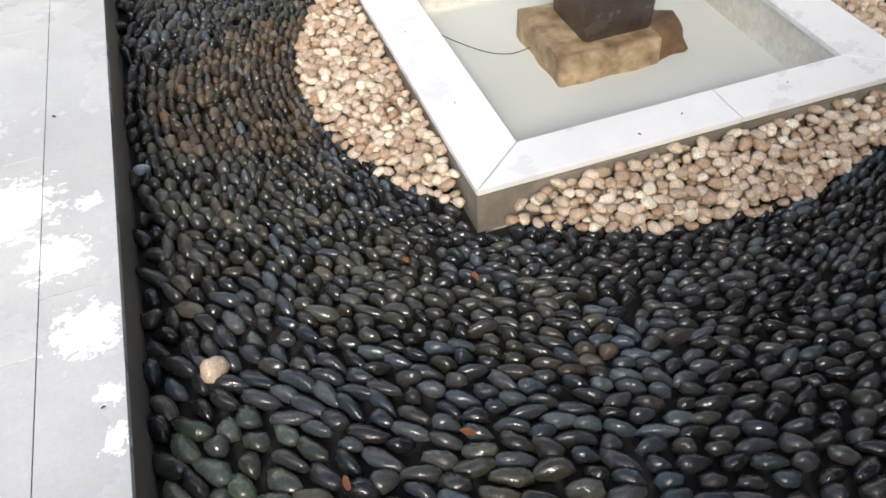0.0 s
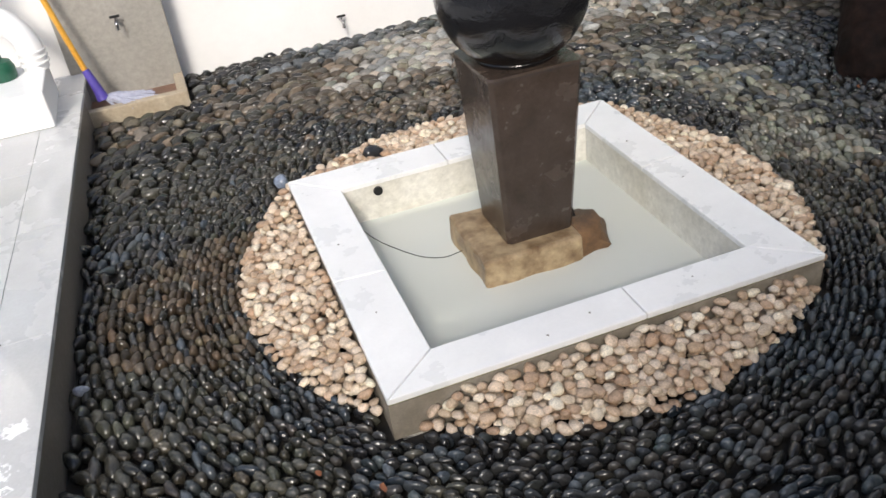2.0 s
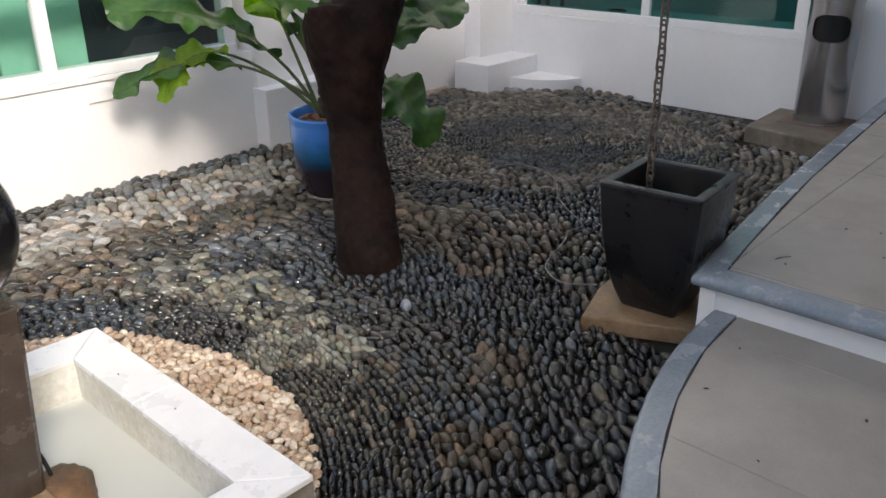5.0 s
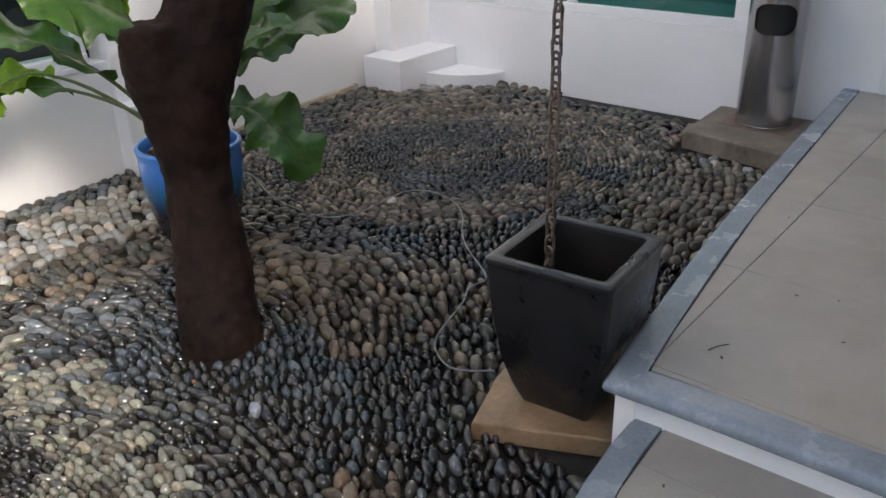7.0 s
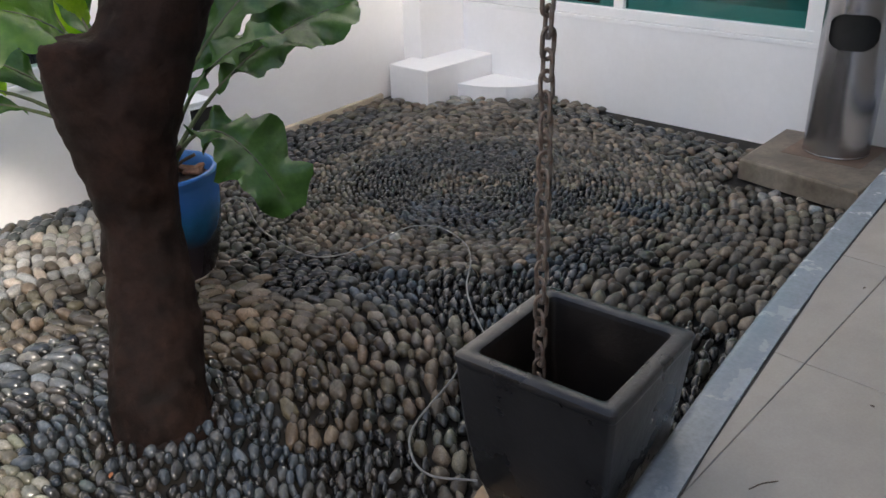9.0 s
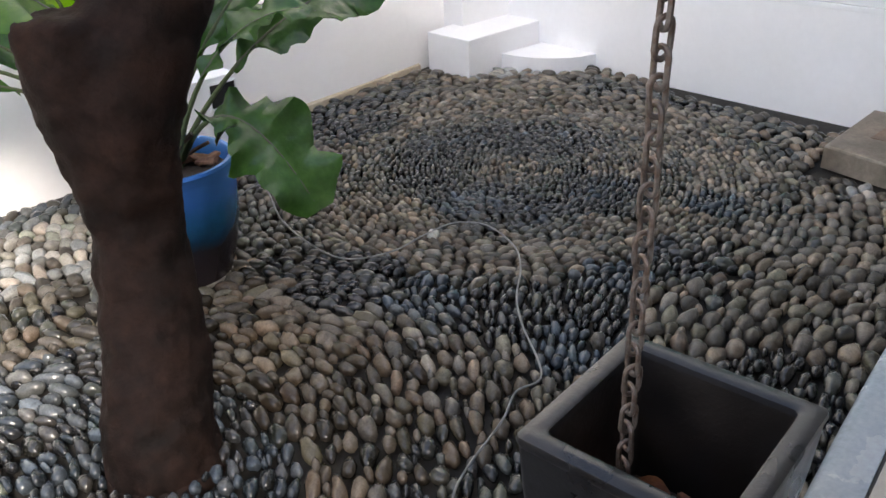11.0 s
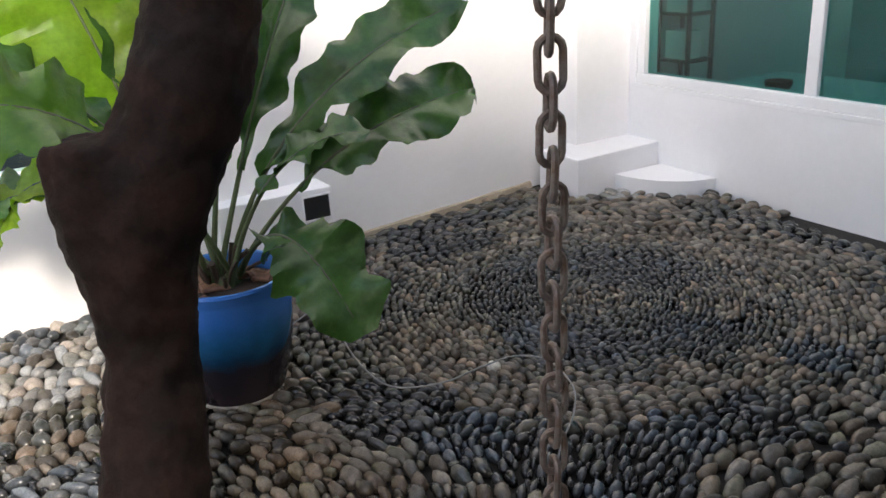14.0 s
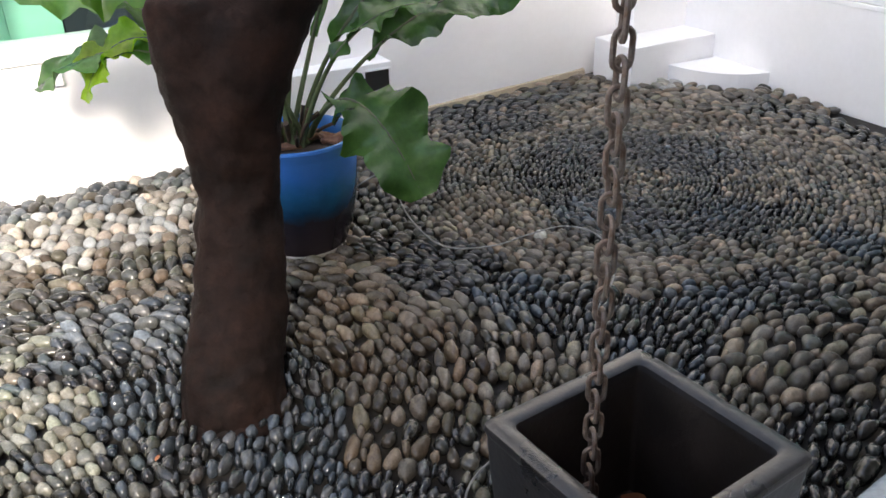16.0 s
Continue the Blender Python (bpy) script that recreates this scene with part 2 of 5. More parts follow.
M_PAD = plain("brown_sandstone_slab", (0.17, 0.105, 0.052), (0.33, 0.22, 0.125), 8.0, (0.4, 0.75), 0, 0.5, 45.0)
M_TPAD = plain("grey_brown_concrete_slab", (0.11, 0.085, 0.06), (0.28, 0.24, 0.19), 7.0, (0.5, 0.8), 0, 0.4, 50.0)
M_CHAIN = plain("rusty_chain_steel", (0.10, 0.055, 0.035), (0.20, 0.17, 0.15), 60.0, (0.35, 0.6), 0.6, 0.3, 300.0)
M_STEEL = plain("brushed_steel", (0.34, 0.335, 0.35), (0.42, 0.415, 0.43), 1.2, (0.20, 0.27), 1.0, 0, 160.0, grain=0.2)
M_BLACK = plain("black_void", (0.004, 0.004, 0.004), (0.01, 0.01, 0.01), 5.0, (0.6, 0.9), 0, 0)
M_SOIL = plain("dark_potting_soil", (0.02, 0.013, 0.009), (0.07, 0.045, 0.03), 20.0, (0.7, 0.95), 0, 1.0, 90.0)
M_CHIP = plain("orange_bark_chip", (0.13, 0.055, 0.03), (0.32, 0.17, 0.10), 25.0, (0.6, 0.9), 0, 0.4, 90.0)
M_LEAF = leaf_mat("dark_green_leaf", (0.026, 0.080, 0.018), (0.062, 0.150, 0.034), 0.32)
# Paler copies of the leaf: sun shining through is put into the colour.
M_LEAF_Y = leaf_mat("backlit_pale_leaf", (0.17, 0.25, 0.03), (0.26, 0.36, 0.05), 0.6)
M_LEAF_M = leaf_mat("backlit_mid_leaf", (0.055, 0.13, 0.018), (0.10, 0.20, 0.03), 0.45)
M_STALK = plain("green_brown_leaf_stalk", (0.05, 0.075, 0.022), (0.11, 0.14, 0.05), 20.0, (0.4, 0.7), 0, 0.2, 90.0)
M_GLASS_L = glass_mat("clear_window_glass", (0.80, 0.90, 0.86))
M_GLASS_F = glass_mat("green_window_glass", (0.32, 0.62, 0.58))
M_ROOM_T = plain("tan_room_wall", (0.42, 0.33, 0.20), (0.50, 0.40, 0.26), 2.0, (0.6, 0.8), 0, 0.02, grain=0.12)
M_ROOM_G = plain("pale_green_panel", (0.30, 0.60, 0.48), (0.42, 0.72, 0.60), 1.5, (0.3, 0.5), 0, 0.02, grain=0.12)
M_ROOM_D = plain("dark_room_floor", (0.05, 0.045, 0.04), (0.09, 0.08, 0.07), 2.0, (0.4, 0.6), 0, 0.05)
M_ROOM_W = plain("grey_room_wall", (0.58, 0.60, 0.60), (0.68, 0.70, 0.70), 1.0, (0.6, 0.8), 0, 0.02, grain=0.12)
M_NAVY = plain("dark_navy_upholstery", (0.010, 0.014, 0.022), (0.022, 0.028, 0.042), 8.0, (0.5, 0.8), 0, 0.3, 200.0)
M_CHROME = plain("chrome_tube", (0.75, 0.75, 0.76), (0.82, 0.82, 0.83), 3.0, (0.05, 0.15), 1.0, 0)
M_CEIL = plain("white_soffit_paint", (0.72, 0.72, 0.70), (0.80, 0.80, 0.78), 1.0, (0.6, 0.8), 0, 0.05, grain=0.12)
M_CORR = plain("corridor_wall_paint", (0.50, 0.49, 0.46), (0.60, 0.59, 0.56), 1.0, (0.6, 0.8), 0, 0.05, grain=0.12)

# stones by kind: charcoal, blue slate, olive, brown, pale, taupe, blue grey, pale olive, green
STONES = [
    pebble_mat("charcoal_stone", (0.0115, 0.0113, 0.0117), (0.046, 0.0447, 0.0435)),
    pebble_mat("blue_slate_stone", (0.017, 0.021, 0.025), (0.064, 0.074, 0.083)),
    pebble_mat("olive_stone", (0.018, 0.0172, 0.0138), (0.062, 0.059, 0.048)),
    pebble_mat("brown_grey_stone", (0.050, 0.0415, 0.032), (0.160, 0.133, 0.105), (0.12, 0.34), spec=0.3),
    pebble_mat("pale_grey_stone", (0.17, 0.162, 0.147), (0.34, 0.325, 0.295), (0.12, 0.34), spec=0.35),
    pebble_mat("taupe_stone", (0.025, 0.0195, 0.014), (0.102, 0.079, 0.058), (0.10, 0.30), spec=0.33),
    pebble_mat("blue_grey_stone", (0.036, 0.040, 0.042), (0.120, 0.127, 0.130)),
    pebble_mat("pale_olive_stone", (0.060, 0.058, 0.046), (0.190, 0.183, 0.150)),
    pebble_mat("green_stone", (0.030, 0.036, 0.028), (0.085, 0.100, 0.078)),
]
CREAM = pebble_mat("cream_stone", (0.40, 0.27, 0.18), (0.67, 0.55, 0.43), (0.3, 0.5), (0.58, 0.44, 0.32), 0.35, 0.3)


# ---- mesh helpers ----
def mesh_of(name, bm, material, smooth=False):
    me = bpy.data.meshes.new(name)
    bm.normal_update()
    bm.to_mesh(me)
    bm.free()
    for mm in (material if isinstance(material, (list, tuple)) else [material]):
        me.materials.append(mm)
    if smooth:
        me.polygons.foreach_set("use_smooth", [True] * len(me.polygons))
        me.set_sharp_from_angle(angle=radians(38))
    return me


def part(name, bm, material, parent=None, label="", smooth=False):
    ob = new(name, mesh_of(name, bm, material, smooth))
    if parent:
        ob.parent = parent
    if label:
        ob["label"] = label
    return ob


def empty(name, m=None):
    ob = new(name)
    ob.empty_display_size = 0.05
    if m is not None:
        ob.matrix_world = m
    return ob


def add_box(bm, x0, x1, y0, y1, z0, z1, bev=0.0, seg=2, m=None):
    made = bmesh.ops.create_cube(bm, size=1.0)["verts"]
    for v in made:
        v.co = Vector(((x0 + x1) / 2 + v.co.x * (x1 - x0), (y0 + y1) / 2 + v.co.y * (y1 - y0), (z0 + z1) / 2 + v.co.z * (z1 - z0)))
    if bev:
        edges = list({e for v in made for e in v.link_edges})
        made = [v for v in bmesh.ops.bevel(bm, geom=edges, offset=bev, segments=seg, affect='EDGES', profile=0.5)["verts"]]
    if m is not None:
        bmesh.ops.transform(bm, matrix=m, verts=list({v for v in made}))
    return bm


def box_bm(*a, **k):
    bm = bmesh.new()
    add_box(bm, *a, **k)
    return bm


def prism(pts, z0, z1, bev=0.0, seg=2):
    """An upright prism over an outline, counter-clockwise."""
    bm = bmesh.new()
    lo = [bm.verts.new((x, y, z0)) for x, y in pts]
    hi = [bm.verts.new((x, y, z1)) for x, y in pts]
    k = len(pts)
    for i in range(k):
        j = (i + 1) % k
        bm.faces.new((lo[i], lo[j], hi[j], hi[i]))
    bm.faces.new(hi)
    bm.faces.new(lo[::-1])
    if bev:
        bmesh.ops.bevel(bm, geom=[e for e in bm.edges if all(v in hi for v in e.verts)], offset=bev, segments=seg, affect='EDGES', profile=0.5)
    return bm


def lathe(prof, seg=32, cx=0.0, cy=0.0):
    """A turned body from (radius, height) pairs."""
    bm = bmesh.new()
    rings = []
    for r, z in prof:
        if r < 1e-5:
            rings.append([bm.verts.new((cx, cy, z))])
        else:
            rings.append([bm.verts.new((cx + r * math.cos(2 * math.pi * i / seg), cy + r * math.sin(2 * math.pi * i / seg), z)) for i in range(seg)])
    for a, b in zip(rings, rings[1:]):
        for i in range(seg):
            j = (i + 1) % seg
            q = [a[i % len(a)], a[j % len(a)], b[j % len(b)], b[i % len(b)]]
            u = []
            for v in q:
                if v not in u:
                    u.append(v)
            if len(u) > 2:
                bm.faces.new(u)
    return bm


def tube(points, radii, seg=10, closed=False, cap=True, bm=None):
    """A round tube along points."""
    bm = bm or bmesh.new()
    pts = [Vector(p) for p in points]
    k = len(pts)
    rings, ref = [], None
    for i, p in enumerate(pts):
        a = pts[(i - 1) % k] if (closed or i > 0) else p
        b = pts[(i + 1) % k] if (closed or i < k - 1) else p
        d = (b - a).normalized()
        if ref is None:
            ref = d.orthogonal().normalized()
        ref = (ref - d * ref.dot(d)).normalized()
        s = d.cross(ref)
        r = radii[i] if isinstance(radii, (list, tuple)) else radii
        rings.append([bm.verts.new(p + (ref * math.cos(2 * math.pi * j / seg) + s * math.sin(2 * math.pi * j / seg)) * r) for j in range(seg)])
    for i in range(k if closed else k - 1):
        a, b = rings[i], rings[(i + 1) % k]
        for j in range(seg):
            q = (j + 1) % seg
            bm.faces.new((a[j], a[q], b[q], b[j]))
    if cap and not closed:
        bm.faces.new(rings[0][::-1])
        bm.faces.new(rings[-1])
    return bm


def smooth_path(pts, steps=8):
    """Catmull-Rom through points."""
    P = [Vector(p) for p in pts]
    P = [P[0] * 2 - P[1]] + P + [P[-1] * 2 - P[-2]]
    out = []
    for i in range(1, len(P) - 2):
        for s in range(steps):
            t = s / steps
            a, b, c, d = P[i - 1:i + 3]
            out.append(0.5 * (2 * b + (c - a) * t + (2 * a - 5 * b + 4 * c - d) * t * t + (3 * b - a - 3 * c + d) * t ** 3))
    out.append(P[-2])
    return out


# ---- the large structure ----
def structure(ob, label, category):
    return tagged(ob, label, category, kind="structure")


bm = bmesh.new()
for a in ((-40, 0.02, -40, 40), (1.18, 40, -40, 40), (0.02, 1.18, -40, 0.02), (0.02, 1.18, 1.18, 40)):
    add_box(bm, *a, -0.30, -0.032)
ground = structure(part("ground", bm, M_MORTAR), "dark wet mortar bed under the stones", "ground")

# window wall along the north side: a frame of its own, slightly askew to the pool
NW = Matrix.Translation((-0.8, 2.83, 0)) @ Matrix.Rotation(math.atan2(0.165, 4.05), 4, 'Z')
bm = bmesh.new()
add_box(bm, -3.2, 3.98, 0.0, 0.16, -0.05, 0.58)
add_box(bm, -3.2, 3.98, 0.0, 0.16, 2.15, 4.6)
add_box(bm, -3.4, -3.2, 0.0, 0.16, -0.05, 4.6)
wall_n = structure(part("wall_north", bm, M_WALL), "smooth white painted wall below a long window", "wall")
wall_n.matrix_world = NW
bm = bmesh.new()
add_box(bm, 0.0, 1.95, 0.0, 0.16, -0.05, 4.6)
wall_ne = structure(part("wall_north_east", bm, M_WALL), "smooth white painted courtyard wall", "wall")
wall_ne.matrix_world = Matrix.Translation((3.15, 2.965, 0)) @ Matrix.Rotation(math.atan2(0.28, 2.1), 4, 'Z') @ Matrix.Diagonal((1.25, 1, 1, 1))
bm = bmesh.new()
WX = 5.84
add_box(bm, WX, WX + 0.18, -0.10, 3.5, -0.05, 0.53)
add_box(bm, WX, WX + 0.18, 3.05, 3.5, 0.53, 4.6)
add_box(bm, WX, WX + 0.18, -0.10, 0.70, 0.53, 4.6)
add_box(bm, WX, WX + 0.18, 0.70, 3.05, 2.05, 4.6)
add_box(bm, WX, WX + 0.18, -0.98, -0.10, 2.32, 4.6)
add_box(bm, WX, WX + 0.18, -5.0, -0.98, -0.05, 4.6)
structure(part("wall_east", bm, M_WALL), "white painted wall with a wide green window", "wall")
structure(part("wall_pilaster", box_bm(5.42, 5.84, 3.10, 3.40, 0, 4.6, bev=0.004), M_WALL), "white painted corner pilaster", "pilaster")
# Unseen south and west walls, added and kept low to admit sky and sun.
structure(part("wall_south", box_bm(-4.2, 6.0, -5.1, -4.9, -0.05, 2.95), M_CORR), "unseen plain grey closing wall", "wall")
structure(part("wall_west", box_bm(-4.2, -4.0, -4.9, 2.75, -0.05, 2.4), M_WALL), "unseen plain white closing wall", "wall")
# Unseen roof: eave inferred from the chain; curve and west arm added for shade.
EAVE = [(5.84, -0.10), (2.60, -0.10)] + [(2.60 - 1.50 * math.sin(radians(9 * k)), -2.15 + 2.05 * math.cos(radians(9 * k))) for k in range(1, 11)] + [(1.10, -4.12), (-0.90, -4.12), (-0.90, -4.9), (5.84, -4.9)]
structure(part("ceiling", prism(EAVE, 2.92, 3.10), M_CEIL), "unseen white soffit, partly added to shade the ground", "ceiling")
outer_eave = [(5.84, 0.0), (2.60, 0.0)] + [(2.60 - 1.60 * math.sin(radians(9 * k)), -2.15 + 2.15 * math.cos(radians(9 * k))) for k in range(1, 11)] + [(1.00, -4.02), (-1.00, -4.02), (-1.00, -4.9)]
structure(part("trim", prism(EAVE[:-1][::-1] + outer_eave, 2.83, 3.12), M_FRAME), "unseen white fascia along the added curved eave", "fascia")


# ---- windows ----
def window(name, m, length, z0, z1, mullions, glass, label, transom=None, fw=0.055):
    """Sliding window in a wall whose face is the local xz plane at y = 0."""
    w = empty(name, m)
    structure(w, label, "window")
    bm = bmesh.new()
    add_box(bm, 0, length, -0.012, 0.10, z0, z0 + fw, 0.004)
    add_box(bm, 0, length, 0.0, 0.10, z1 - fw, z1, 0.004)
    add_box(bm, 0, fw, -0.004, 0.10, z0 + fw, z1 - fw, 0.004)
    add_box(bm, length - fw, length, -0.004, 0.10, z0 + fw, z1 - fw, 0.004)
    part("window_frame", bm, M_FRAME, w)
    part("window_sill", box_bm(-0.03, length + 0.03, -0.022, 0.0, z0 - 0.03, z0 - 0.002, bev=0.004), M_FRAME, w)
    if transom:
        part("transom", box_bm(fw, length - fw, -0.008, 0.09, transom[0], transom[1], bev=0.004), M_FRAME, w)
    for x in mullions:
        part("mullion", box_bm(x - 0.035, x + 0.035, 0.005, 0.06, z0 + fw, (transom[0] if transom else z1 - fw), bev=0.005), M_FRAME, w)
    xs = [fw] + list(mullions) + [length - fw]
    for a, b in zip(xs, xs[1:]):
        p = part("pane", box_bm(a, b, 0.030, 0.036, z0 + fw, z1 - fw), glass, w)
        p.visible_shadow = False
    return w


window("window_1", NW @ Matrix.Translation((-3.2, 0.01, 0)), 7.05, 0.585, 2.15, [1.55, 3.09, 4.51, 5.92], M_GLASS_L,
       "white framed sliding window over a low wall", (1.03, 1.15))
window("window_2", Matrix.Translation((WX + 0.02, 3.05, 0)) @ Matrix.Rotation(radians(-90), 4, 'Z'), 2.35, 0.54, 2.05, [1.18],
       M_GLASS_F, "white framed sliding window with green glass")

# louvred door at the end of the walkway
door = structure(empty("door_1", Matrix.Translation((WX + 0.02, -0.10, 0.285)) @ Matrix.Rotation(radians(-90), 4, 'Z')), "closed white louvred door in a white frame", "door")
bm = bmesh.new()
add_box(bm, 0.0, 0.06, -0.05, 0.10, 0, 2.03, 0.004)
add_box(bm, 0.82, 0.88, -0.05, 0.10, 0, 2.03, 0.004)
add_box(bm, 0.06, 0.82, -0.05, 0.10, 1.97, 2.03, 0.004)
part("door_frame", bm, M_FRAME, door)
leaf = part("door_leaf", box_bm(0.065, 0.815, 0.03, 0.07, 0.01, 1.965, bev=0.003), M_FRAME, door)
for i in range(14):
    s = part("louvre", box_bm(0.16, 0.72, 0.012, 0.026, 0.15 + i * 0.045, 0.18 + i * 0.045, bev=0.002), M_FRAME, leaf)


# ---- raised walkways ----
def edge_x(y):
    return -0.757 + 0.036 * y


structure(part("walkway", prism([(-4.0, -4.9), (edge_x(-4.9) - 0.012, -4.9), (edge_x(2.72) - 0.012, 2.72), (-4.0, 2.72)], -0.05, 0.128), M_GROUT_L), "grey grout bed of a raised walkway", "walkway")
structure(part("walkway_riser", prism([(edge_x(-4.9) - 0.012, -4.9), (edge_x(-4.9), -4.9), (edge_x(2.42), 2.42), (edge_x(2.42) - 0.012, 2.42)], -0.05, 0.132), M_RISER), "dark stone riser of the walkway", "step riser")
walk_tiles = structure(empty("walkway_paving"), "pale wet rectangular floor tiles", "tiled floor")
rng = random.Random(4)
cols = [(-0.145, 0.0, 0.005), (-0.745, -0.1465, -0.14), (-1.345, -0.7465, 0.16), (-1.945, -1.3465, -0.14)]
for a, b, off in cols:
    y = off - 0.61 * 6
    while y < 2.7:
        y1 = min(y + 0.6088, 2.715)
        ov = 0.006 if b == 0.0 else 0.0
        z = 0.150 + rng.uniform(-0.0008, 0.0008)
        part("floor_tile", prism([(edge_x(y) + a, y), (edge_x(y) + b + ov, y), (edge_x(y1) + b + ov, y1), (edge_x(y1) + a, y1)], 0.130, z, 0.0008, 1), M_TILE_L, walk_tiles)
        y += 0.61

UP_EDGE = smooth_path([(2.573, -0.287, 0), (2.89, -0.233, 0), (3.823, -0.105, 0), (5.536, 0.059, 0), (5.838, 0.088, 0)], 6)
UP_FRONT = smooth_path([(2.573, -0.287, 0), (2.584, -0.45, 0), (2.590, -0.65, 0), (2.594, -0.90, 0), (2.598, -1.5, 0), (2.600, -2.4, 0), (2.602, -3.4, 0)], 6)


def offset_line(pts, d):
    """The line moved d to its left, with mitred corners."""
    out = []
    for i, p in enumerate(pts):
        seg = [(pts[k + 1] - pts[k]).normalized() for k in (i - 1, i) if 0 <= k < len(pts) - 1]
        nn = [Vector((-t.y, t.x, 0)) for t in seg]
        m = nn[0] if len(nn) == 1 else (nn[0] + nn[1]) / (1 + nn[0].dot(nn[1]))
        out.append(p + m * d)
    return out


ZU, ZL = 0.285, 0.14
outline = [(p.x, p.y) for p in offset_line(UP_EDGE, -0.065)]
front = [(p.x, p.y) for p in offset_line(UP_FRONT, 0.065)]
structure(part("platform", prism(front[::-1] + outline[1:] + [(5.838, -3.4)], -0.05, ZU - 0.020), M_WALL), "white rendered base of the raised platform", "platform")


def nosing(name, pts, z, r, parent, inward):
    """A rounded edge tile that overhangs, swept along a line."""
    bm = bmesh.new()
    sec = [(0.085, 0.003), (0.018, 0.003)] + [(0.018 - r * math.sin(a), 0.003 - r + r * math.cos(a)) for a in [math.pi * k / 8 for k in range(1, 9)]] + [(0.05, 0.003 - 2 * r), (0.085, -0.018)]
    rings = []
    for p, q in zip(pts, offset_line(pts, 1.0)):
        nrm = (q - p) * inward
        rings.append([bm.verts.new((p.x + nrm.x * s, p.y + nrm.y * s, z + h)) for s, h in sec])
    for a, b in zip(rings, rings[1:]):
        for j in range(len(sec)):
            k = (j + 1) % len(sec)
            bm.faces.new((a[j], a[k], b[k], b[j]))
    bm.faces.new(rings[0])
    bm.faces.new(rings[-1][::-1])
    bmesh.ops.recalc_face_normals(bm, faces=bm.faces)
    return part(name, bm, M_NOSE, parent, smooth=True)


steps = structure(empty("platform_nosing"), "blue-grey rounded edge tiles of the platform", "step edge")
tip = UP_EDGE[0]
nosing("nosing_tile", [p for p in UP_EDGE[::-1] if (p - tip).length > 0.15] + [tip] + [p for p in UP_FRONT if (p - tip).length > 0.15], ZU, 0.026, steps, 1)

LC, LR = Vector((2.72, -2.65, 0)), 2.32
LOW = [LC + Vector((math.cos(a), math.sin(a), 0)) * LR for a in [radians(91 + 4.0 * k) for k in range(24)]]
low_out = [(p.x, p.y) for p in offset_line(LOW, 0.03)]
structure(part("lower_step", prism([(2.80, -0.40)] + low_out + [(2.80, low_out[-1][1])], -0.05, ZL - 0.020), M_WALL), "white rendered base of a curved step", "step")
step2 = structure(empty("step_nosing"), "blue-grey rounded edge tiles of the curved step", "step edge")
nosing("nosing_tile", LOW, ZL, 0.018, step2, 1)


def clip_poly(poly, a, b, keep_left=True):
    """Cut a convex outline by the line a-b."""
    out = []
    def side(p):
        v = (b[0] - a[0]) * (p[1] - a[1]) - (b[1] - a[1]) * (p[0] - a[0])
        return v if keep_left else -v
    for i, p in enumerate(poly):
        q = poly[(i + 1) % len(poly)]
        sp, sq = side(p), side(q)
        if sp >= 0:
            out.append(p)
        if (sp >= 0) != (sq >= 0):
            t = sp / (sp - sq)
            out.append((p[0] + (q[0] - p[0]) * t, p[1] + (q[1] - p[1]) * t))
    return out


def paving(parent, xs, ys, lines, z, material, joint=0.0010, rot=0.0):
    """Tiles on a grid, cut by the given border lines."""
    for x0, x1 in zip(xs, xs[1:]):
        for y0, y1 in zip(ys, ys[1:]):
            poly = [(x0 + joint, y0 + joint), (x1 - joint, y0 + joint), (x1 - joint, y1 - joint), (x0 + joint, y1 - joint)]
            poly = [(x, y + rot * (x - 3.3)) for x, y in poly]
            for a, b in lines:
                if len(poly) > 2:
                    poly = clip_poly(poly, a, b)
            if len(poly) > 2:
                area = abs(sum(p[0] * q[1] - p[1] * q[0] for p, q in zip(poly, poly[1:] + poly[:1]))) / 2
                if area > 0.002:
                    part("floor_tile", prism(poly, z - 0.020, z, 0.0015, 1), material, parent)


upper = structure(empty("platform_paving"), "grey-beige floor tiles with thin dark joints", "tiled floor")
inn = offset_line(UP_EDGE, -0.0885)
bed_e, bed_f = offset_line(UP_EDGE, -0.06), offset_line(UP_FRONT, 0.06)
structure(part("grout_bed", prism([(p.x, p.y) for p in bed_f[::-1]] + [(p.x, p.y) for p in bed_e[1:]] + [(5.838, -3.4)], ZU - 0.0195, ZU - 0.005), M_GROUT), "dark grout between the platform tiles", "grout")
cut = [((inn[k + 6].x, inn[k + 6].y), (inn[k].x, inn[k].y)) for k in (0, 6, 12)]
cutf = [((2.676, 0.0), (2.692, -3.4))]
paving(upper, [2.30, 2.70, 3.375, 4.05, 4.72, 5.40, 5.835], [-3.4, -2.69, -2.02, -1.35, -0.94, -0.335, 0.30], cut + cutf, ZU, M_TILE_R, rot=0.02)
lower = structure(empty("step_paving"), "grey-beige floor tiles of the curved step", "tiled floor")
inl = offset_line(LOW, 0.0885)
structure(part("grout_bed", prism([(2.80, -0.42)] + [(p.x, p.y) for p in offset_line(LOW, 0.06)] + [(2.80, low_out[-1][1])], ZL - 0.0195, ZL - 0.005), M_GROUT), "dark grout between the tiles of the curved step", "grout")
cutl = [((inl[k].x, inl[k].y), (inl[k + 2].x, inl[k + 2].y)) for k in range(0, 22, 2)]
paving(lower, [0.2, 0.72, 1.31, 1.90, 2.49, 2.70], [-3.0, -2.4, -1.8, -1.2, -0.2], cutl, ZL, M_TILE_R)

